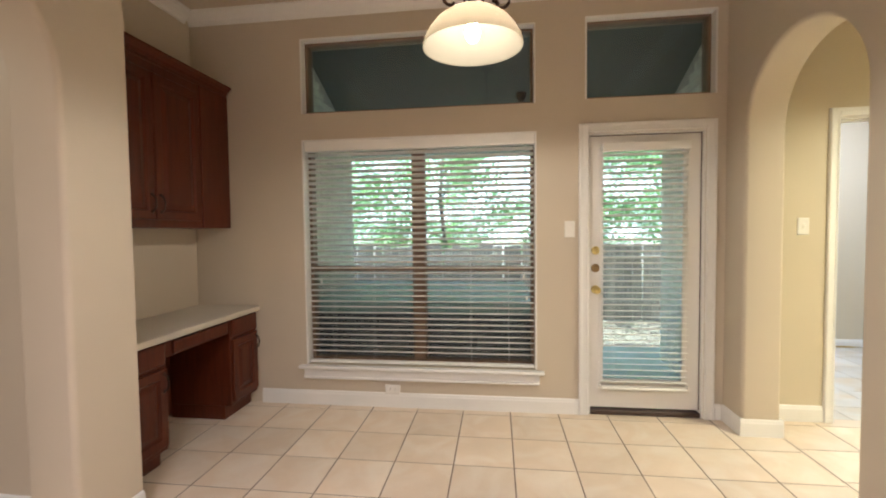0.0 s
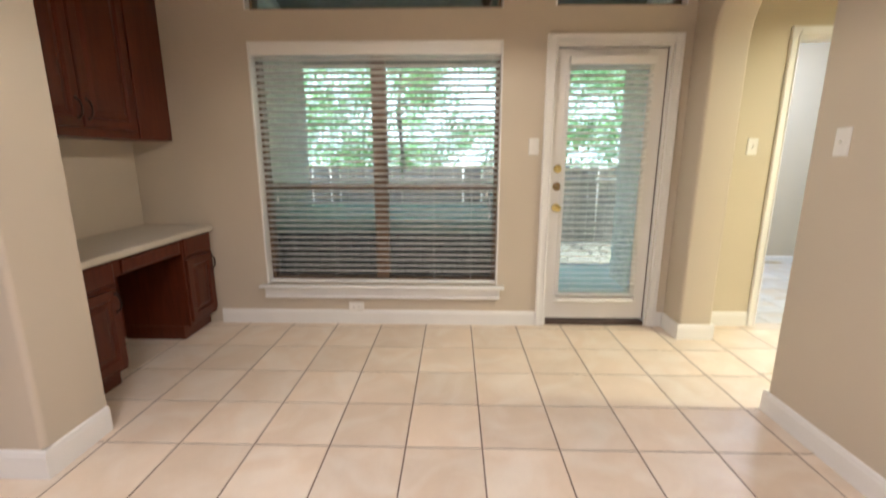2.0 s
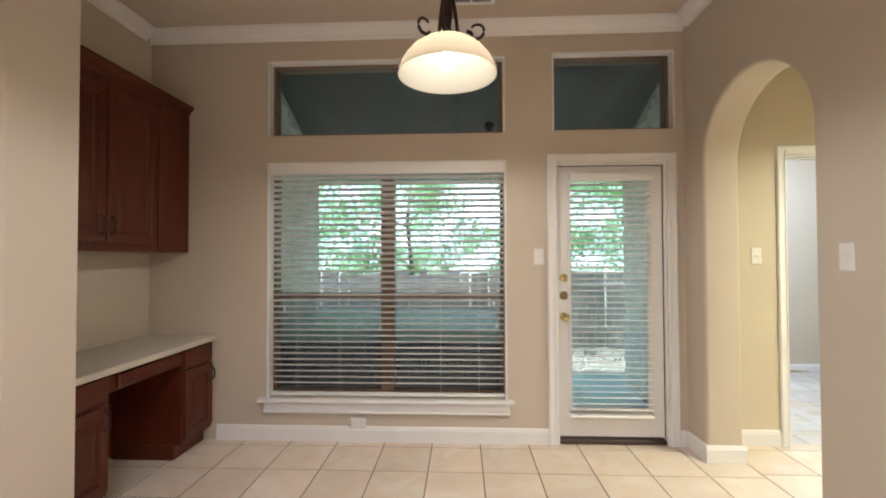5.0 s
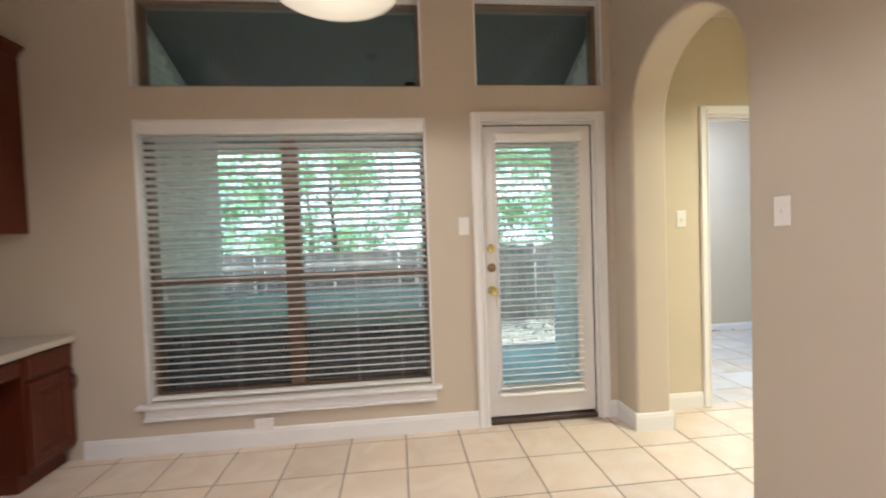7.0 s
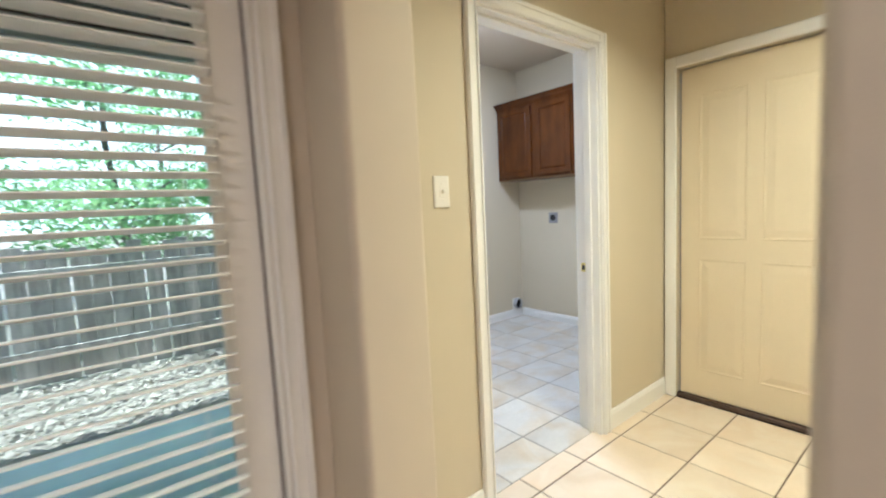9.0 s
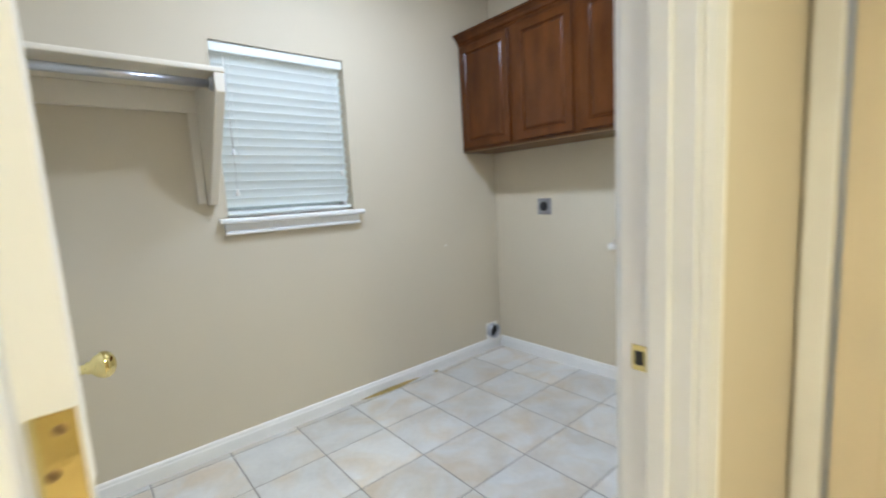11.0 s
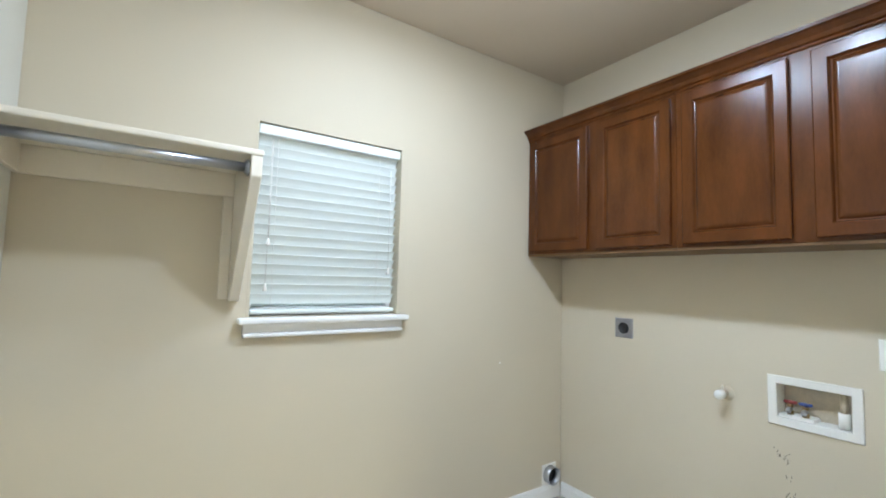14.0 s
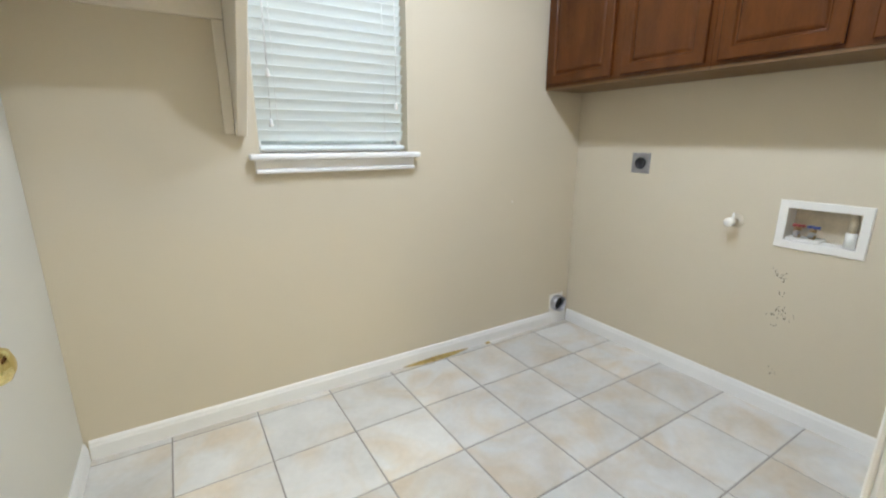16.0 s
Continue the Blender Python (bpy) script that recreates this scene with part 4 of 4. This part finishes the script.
do = thing("dryer_outlet", (XE, 4.872, 1.122), "square grey steel plate with black dryer socket", "outlet")
pl2 = part("plate", rings(bmesh.new(), 0.112, 0.112, [(0, 0), (0, 0.003), (0.004, 0.006)], facing_west(XE - 0.0005, 4.928, 1.066)), STEEL, do)
part("socket", lathe(bmesh.new(), [(0, 0.006), (0.032, 0.006), (0.032, 0.012), (0.029, 0.014), (0.0285, 0.010), (0, 0.010)], 24, west(XE, 4.872, 1.122)), BLACK, do)

gv = thing("gas_stub", (XE, 4.335, 0.875), "painted capped pipe stub on the laundry wall", "pipe")
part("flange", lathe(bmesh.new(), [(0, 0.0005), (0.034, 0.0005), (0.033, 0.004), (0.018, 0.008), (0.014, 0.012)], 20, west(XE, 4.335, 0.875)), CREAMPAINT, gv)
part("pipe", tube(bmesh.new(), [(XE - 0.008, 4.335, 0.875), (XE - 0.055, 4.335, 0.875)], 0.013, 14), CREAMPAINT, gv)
part("cap", lathe(bmesh.new(), [(0, 0), (0.021, 0), (0.023, 0.006), (0.023, 0.026), (0.020, 0.034), (0.008, 0.037), (0, 0.037)], 8, west(XE - 0.050, 4.335, 0.875)), PVC, gv)
part("valve_key", block(XE - 0.045, XE - 0.030, 4.331, 4.339, 0.885, 0.915, bev=0.002), PVC, gv)

wx = thing("washer_box", (XE, 4.012, 0.892), "white recessed washer box with red and blue taps", "washer box")
WY0, WY1, WZ0, WZ1 = 3.856, 4.168, 0.788, 0.998
IY0, IY1, IZ0, IZ1 = WY0 + 0.034, WY1 - 0.034, WZ0 + 0.034, WZ1 - 0.034
prof = [(0, 0.0005), (0, 0.006), (0.003, 0.009), (0.031, 0.009), (0.034, 0.007)]
bm = bmesh.new()
m = facing_west(XE, WY1, WZ0)
W, H = WY1 - WY0, WZ1 - WZ0
loops = [[bm.verts.new(m @ Vector((x, -d, z))) for x, z in ((s, s), (W - s, s), (W - s, H - s), (s, H - s))] for s, d in prof + [(0.0345, 0.0)]]
for u, v in zip(loops, loops[1:]):
    for k in range(4):
        bm.faces.new((u[k], u[(k + 1) % 4], v[(k + 1) % 4], v[k]))
part("frame", bm, PVC, wx)
bm = bmesh.new()
for a4 in ((XE - 0.006, XE + 0.082, IY0 - 0.002, IY0, IZ0, IZ1), (XE - 0.006, XE + 0.082, IY1, IY1 + 0.002, IZ0, IZ1), (XE - 0.006, XE + 0.082, IY0, IY1, IZ0 - 0.0015, IZ0), (XE - 0.006, XE + 0.082, IY0, IY1, IZ1, IZ1 + 0.0015)):
    box(bm, *a4)
part("liner", bm, PVC, wx)
part("back", block(XE + 0.0825, XE + 0.088, IY0 - 0.001, IY1 + 0.001, IZ0 - 0.001, IZ1 + 0.001), BOXIN, wx, "stained back of the box")
part("ledge", block(XE + 0.004, XE + 0.080, 4.01, IY1 - 0.002, IZ0 + 0.0005, IZ0 + 0.014, bev=0.002), PVC, wx)
for y, mt in ((4.098, RED), (4.045, BLUE)):
    X, Z = XE + 0.030, IZ0 + 0.014
    v = part("tap", lathe(bmesh.new(), [(0, 0), (0.013, 0), (0.013, 0.012), (0.009, 0.016), (0.009, 0.03), (0.013, 0.034), (0.011, 0.046), (0, 0.046)], 12, Matrix.Translation((X, y, Z))), BRASSD, wx)
    part("spout", tube(bmesh.new(), [(X, y, Z + 0.024), (X - 0.020, y, Z + 0.021), (X - 0.026, y, Z + 0.012)], 0.010, 12), CHROME, v)
    bm = bmesh.new()
    for q in range(4):
        an = radians(90 * q + 20)
        lathe(bm, [(0, 0), (0.008, 0), (0.010, 0.005), (0.008, 0.011), (0, 0.011)], 10, Matrix.Translation((X + 0.006 * math.cos(an), y + 0.015 * math.sin(an), Z + 0.046)))
    part("tap_handle", bm, mt, v)
part("standpipe", tube(bmesh.new(), [(XE + 0.035, 3.922, IZ0 + 0.0005), (XE + 0.035, 3.922, IZ0 + 0.062)], 0.019, 14), PVC, wx)
part("drain_hose", tube(bmesh.new(), [(XE + 0.035, 3.922, IZ0 + 0.060), (XE + 0.036, 3.922, IZ0 + 0.10), (XE + 0.042, 3.925, IZ1 - 0.002)], 0.013, 12), BOXIN, wx)

dv = thing("dryer_vent", (4.745, YN, 0.155), "white dryer vent collar with dark round opening", "air vent")
north = Matrix.Translation((4.752, YN, 0.150)) @ Matrix.Rotation(radians(90), 4, "X")
part("flange", rings(bmesh.new(), 0.125, 0.125, [(0, 0), (0, 0.004), (0.003, 0.006)], Matrix.Translation((4.690, YN - 0.0005, 0.0875))), PVC, dv)
part("collar", lathe(bmesh.new(), [(0.055, 0.006), (0.055, 0.05), (0.051, 0.05), (0.051, 0.007)], 28, north), CHROME, dv)
part("duct_shade", lathe(bmesh.new(), [(0, 0.008), (0.0505, 0.008), (0.0505, 0.007), (0, 0.007)], 28, north), DARK, dv)

# scuffs on the wall and the gap under the baseboard
rnd = random.Random(5)
bm = bmesh.new()
for y, z, n in ((4.135, 0.665, 10), (4.10, 0.64, 6), (4.092, 0.50, 12), (4.115, 0.47, 8), (4.05, 0.47, 5), (4.12, 0.42, 3), (4.08, 0.57, 4), (4.09, 0.22, 4)):
    for i in range(n):
        cy, cz, s = y + rnd.gauss(0, 0.016), z + rnd.gauss(0, 0.013), rnd.uniform(0.0015, 0.005)
        a = rnd.uniform(0.5, 2.6)
        pts = [(cy + s * math.cos(a) * k + rnd.uniform(-0.4, 0.4) * s, cz + s * math.sin(a) * k * 1.6) for k in (-1, 0, 1)]
        vs = [bm.verts.new((XE - 0.0012, p + w, q + w * 0.4)) for p, q in pts for w in (-0.0011, 0.0011)]
        bm.faces.new((vs[0], vs[1], vs[3], vs[2])), bm.faces.new((vs[2], vs[3], vs[5], vs[4]))
solid("wall_scuffs", bm, SCUFF, "black scuff marks on the laundry wall", "scuff marks", "stuff")
bm = bmesh.new()
n = 14
lo = [bm.verts.new((3.55 + 0.45 * i / n, YN - 0.018 - 0.030 * math.sin(math.pi * i / n) ** 0.8 * (0.85 + 0.3 * rnd.random()), 0.0035)) for i in range(n + 1)]
hi = [bm.verts.new((3.55 + 0.45 * i / n, YN - 0.0145, 0.0045 + 0.010 * math.sin(math.pi * i / n))) for i in range(n + 1)]
for i in range(n):
    bm.faces.new((lo[i], lo[i + 1], hi[i + 1], hi[i]))
solid("baseboard_gap", bm, GAP, "open yellowish gap between baseboard and tiles", "gap")
solid("grout_chip", block(4.13, 4.16, YN - 0.035, YN - 0.016, 0.002, 0.010, bev=0.003), GAP, "small chip of debris beside the baseboard", "debris")
solid("wall_anchor", lathe(bmesh.new(), [(0, 0.0005), (0.006, 0.0005), (0.005, 0.004), (0, 0.005)], 10, Matrix.Translation((4.32, YN, 0.885)) @ Matrix.Rotation(radians(90), 4, "X")), PLATE, "small white anchor in the laundry wall", "wall anchor")


# ---------- patio and garden ----------
solid("pavement", block(-1.9, 2.6, YW2 + 0.06, 5.56, -0.22, -0.10, bev=0.01), CONCRETE, kind="structure")
solid("ground", block(-60, 60, 5.40, 80, -0.35, -0.13), LITTER, kind="structure")


solid("backdrop", block(-75, 75, 79.0, 79.5, -0.2, 34), BACKDROP, kind="structure")


def patio_roof(y):
    """Height of the sloping patio soffit."""
    return 3.255 - 0.45 * (y - YW2)


def brick_wall(name, x0, x1, y0, y1, z0, z1, label):
    """A wall of running-bond bricks with recessed mortar; x0..x1 is its thickness."""
    w = tagged(new(name), label, "wall", kind="structure")
    part("mortar", block(x0 + 0.006, x1 - 0.006, y0 + 0.006, y1 - 0.006, z0, 2.40), MORTAR, w)
    bm = block(x0 + 0.006, x1 - 0.006, y0 + 0.006, y1 - 0.006, 2.4005, 3.2)
    for v in bm.verts:
        if v.co.z > 3:
            v.co.z = patio_roof(v.co.y)
    part("gable", bm, MORTAR, w)
    bm = bmesh.new()
    r = random.Random(3)
    for c in range(int((z1 - z0) / 0.075)):
        if z0 + 0.075 * c > 3.1:
            break
        z = z0 + 0.075 * c + 0.005
        y = y0 - (0.105 if c % 2 else 0)
        while y < y1 - 0.02:
            a, b = max(y, y0), min(y + 0.20, y1)
            if b - a > 0.03 and z + 0.07 < patio_roof(b):
                j = r.uniform(-0.003, 0.003)
                box(bm, x0 + j, x1 + j, a, b, z, z + 0.065)
            y += 0.21
    tagged(part("bricks", bm, BRICK, w), kind="stuff")


brick_wall("wall_patio_west", -1.86, -1.75, YW2 + 0.004, 5.20, -0.10, 3.20, "pale brick side wall of the covered patio")
brick_wall("wall_patio_east", 1.76, 2.03, YW2 + 0.004, 5.00, -0.10, 3.20, "pale brick side wall of the covered patio")
solid("wall_laundry_outside", block(2.04, XE + 0.3, 5.485, 5.60, -0.1, 2.72), MORTAR, kind="structure")
bm = block(-1.9, 2.03, YW2 + 0.052, 5.45, 0.002, 0.06)
for v in bm.verts:
    v.co.z += patio_roof(v.co.y)
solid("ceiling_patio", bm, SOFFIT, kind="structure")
solid("trim_patio_header", block(-1.9, 2.03, 5.20, 5.42, 2.27, 2.40, bev=0.01), PALEBEAM, kind="structure")
solid("trim_house_wall_above", block(-2.6, 2.03, YW2 + 0.003, YW2 + 0.05, 2.83, 3.235), MORTAR, kind="structure")
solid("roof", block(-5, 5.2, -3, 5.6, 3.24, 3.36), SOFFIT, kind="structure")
bm = bmesh.new()
lathe(bm, [(0, 2.74), (0.055, 2.74), (0.05, 2.70), (0.02, 2.66), (0.012, 2.60), (0, 2.59)], 14, Matrix.Translation((0.25, 4.6, 0)))
solid("patio_ceiling_fixture", bm, IRON, "dark hanging fixture under the patio soffit", "light fixture")

spa = thing("hot_tub", (-0.68, 4.35, -0.1), "dark panelled hot tub with teal vinyl cover", "hot tub")
part("cabinet", block(-1.68, 0.30, 3.62, 5.06, -0.10, 0.64, bev=0.05, seg=3), SPA, spa)
for i in range(13):
    part("panel", block(-1.62 + i * 0.145, -1.62 + i * 0.145 + 0.132, 3.607, 3.6195, -0.05, 0.60, bev=0.004), SPA, spa)
cv2 = part("cover", block(-1.70, 0.32, 3.60, 5.08, 0.642, 0.75, bev=0.03, seg=3), COVER, spa, "teal vinyl cover")
part("fold_seam", block(-0.70, -0.68, 3.598, 5.082, 0.7505, 0.754), COVER, cv2)
part("cover_lifter", tube(bmesh.new(), [(0.35, 4.3, 0.2), (0.35, 4.3, 0.82), (0.35, 4.9, 0.90)], 0.018, 10), BLACK, spa)

fence = thing("fence", (0.5, 7.2, -0.13), "weathered grey board fence with gaps, in dappled shade", "fence", "")
r = random.Random(8)
x = -6.5
while x < 8.5:
    w = r.uniform(0.128, 0.142)
    h = 1.10 + r.uniform(-0.05, 0.03)
    part("board", block(x, x + w, 7.19 + r.uniform(0, 0.008), 7.212, -0.13 + r.uniform(0, 0.03), h, bev=0.004), FENCE, fence)
    x += w + (r.uniform(0.002, 0.008) if r.random() < 0.80 else r.uniform(0.012, 0.034))
for z in (0.15, 0.86):
    part("rail", block(-6.5, 8.5, 7.165, 7.186, z, z + 0.06, bev=0.005), FENCE, fence)
for i in range(8):
    part("post", block(-6.3 + i * 2.0, -6.2 + i * 2.0, 7.214, 7.30, -0.3, 1.12, bev=0.006), FENCE, fence)


def tree(x, y, h, spread, leaves, seed, label):
    """A tree with a leaning tapered trunk, limbs and a ragged crown of small leaves."""
    r = random.Random(seed)
    t = thing("tree", (x, y, -0.13), label, "tree", "garden trees")
    bm = tube(bmesh.new(), [(0, 0, -0.1), (0.05, 0.02, h * 0.25), (-0.06, 0.05, h * 0.5), (0.04, 0, h * 0.8)], 0.07, 10, 0.02)
    part("trunk", bm, BARK, t, local=True)
    tips = []
    for i in range(9):
        a, z0 = r.uniform(0, 6.28), h * r.uniform(0.2, 0.7)
        l = spread * r.uniform(0.55, 1.0)
        p = [(0, 0, z0), (l * 0.4 * math.cos(a), l * 0.4 * math.sin(a), z0 + l * 0.22), (l * math.cos(a + 0.2), l * math.sin(a + 0.2), z0 + l * r.uniform(0.05, 0.5))]
        part("limb", tube(bmesh.new(), p, 0.018, 6, 0.005), BARK, t, local=True)
        tips += [Vector(p[1]), Vector(p[2]), (Vector(p[1]) + Vector(p[2])) / 2]
    tips += [Vector((r.gauss(0, spread * 0.4), r.gauss(0, spread * 0.4), h * r.uniform(0.35, 1.0))) for i in range(14)]
    tips += [Vector((r.gauss(0, spread * 0.6), r.gauss(0.3, 0.3), r.uniform(0.9, 2.0))) for i in range(14)]
    vs, fs = [], []
    for i in range(leaves):
        c = r.choice(tips) + Vector((r.gauss(0, 0.20), r.gauss(0, 0.20), r.gauss(0, 0.15)))
        if c.z < (1.35 if y + c.y < 7.25 else 0.5):
            continue
        s = r.uniform(0.028, 0.058)
        q = Euler((r.uniform(-0.9, 0.9), r.uniform(-0.9, 0.9), r.uniform(0, 6.28))).to_matrix()
        k = len(vs)
        for p in ((-s, 0, 0), (0, -s * 0.45, s * 0.12), (s, 0, -s * 0.1), (0, s * 0.45, s * 0.12)):
            vs.append(c + q @ Vector(p))
        fs += [(k, k + 1, k + 2), (k, k + 2, k + 3)]
    me = bpy.data.meshes.new("crown")
    me.from_pydata(vs, [], fs)
    me.materials.append(LEAF)
    c = new("crown", me)
    c.parent = t
    tagged(c, "loose green leaves with gaps of sky", kind="stuff")


for i, a in enumerate(((-3.6, 8.6, 4.6, 1.9), (-1.0, 8.1, 4.2, 1.7), (1.3, 8.4, 4.8, 1.9), (3.6, 8.2, 4.4, 1.8), (5.8, 9.0, 5.0, 2.0), (-6.2, 10.5, 5.2, 2.2), (2.2, 11.8, 5.5, 2.4), (-2.2, 12.2, 5.5, 2.4))):
    tree(*a, 9500, 20 + i, "leafy green garden tree behind the fence")


r = random.Random(77)
vs, fs = [], []
for i in range(9000):
    c = Vector((r.uniform(-3.5, 4.0), 5.50 + 1.66 * r.random() ** 0.8, -0.118 + r.uniform(0, 0.02)))
    s = r.uniform(0.014, 0.036)
    q = Euler((r.uniform(-0.5, 0.5), r.uniform(-0.5, 0.5), r.uniform(0, 6.28))).to_matrix()
    k = len(vs)
    for p in ((-s, 0, 0.004), (0, -s * 0.5, 0), (s, 0, 0.006), (0, s * 0.5, 0)):
        vs.append(c + q @ Vector(p))
    fs += [(k, k + 1, k + 2), (k, k + 2, k + 3)]
me = bpy.data.meshes.new("fallen_leaves")
me.from_pydata(vs, [], fs)
me.materials.append(DRYLEAF)
tagged(new("fallen_leaves", me), "pale dry leaves scattered on the bare soil", "fallen leaves", kind="stuff")


# ---------- floors, tile by tile ----------
def floor(name, x0, x1, y0, y1, ox, oy, material, label, near=None, holes=(), grout=GROUT):
    """A tiled floor: recessed grout and tiles on a grid of 0.345 m, cut at the walls."""
    P, g = 0.345, 0.0065
    bm = block(x0, x1, y0, min(y1, 1.85) if holes else y1, -0.10, -0.0025)
    if holes:
        box(bm, holes[0][1], x1, 1.8505, y1, -0.10, -0.0025)
    f = solid(name, bm, grout, label, "floor", "structure")
    cache = {}
    rest = bmesh.new()
    i0, i1 = math.floor((x0 - ox) / P), math.ceil((x1 - ox) / P)
    j0, j1 = math.floor((y0 - oy) / P), math.ceil((y1 - oy) / P)
    for i in range(i0, i1):
        for j in range(j0, j1):
            a, b = max(ox + i * P + g / 2, x0), min(ox + (i + 1) * P - g / 2, x1)
            c, d = max(oy + j * P + g / 2, y0), min(oy + (j + 1) * P - g / 2, y1)
            if b - a < 0.01 or d - c < 0.01 or any(b <= h[1] and c >= h[2] for h in holes):
                continue
            if near and not near(a, c):
                box(rest, a, b, c, d, -0.008, 0.0)
                continue
            key = (round(b - a, 4), round(d - c, 4))
            if key not in cache:
                bm = block(-key[0] / 2, key[0] / 2, -key[1] / 2, key[1] / 2, -0.008, 0.0, bev=0.0016)
                me = bpy.data.meshes.new("tile")
                bm.to_mesh(me), bm.free()
                me.materials.append(material)
                cache[key] = me
            t = new("tile", cache[key])
            t.parent = f
            t.location = ((a + b) / 2, (c + d) / 2, 0)
    if near:
        tagged(part("tiles_beyond", rest, material, f), kind="stuff")
    else:
        rest.free()
    return f


floor("floor", -4.1, XR2, -2.6, YW + 0.02, 0.085, 1.442, TILE, "cream ceramic tile floor with dark grout", lambda x, y: x > -3 and y > -0.3, [(-4.2, -2.52, 1.75, 4)])
floor("floor_hall", XR2 + 0.0005, XH - 0.002, 0.9, YH + 0.05, 0.075, 1.482, TILE, "cream ceramic tile floor with dark grout")
floor("floor_laundry", XWL + 0.002, XE - 0.002, YH + 0.052, YN - 0.002, 3.475, 4.945, TILE2, "pale marbled ceramic tile floor with grey grout", grout=GROUT2)
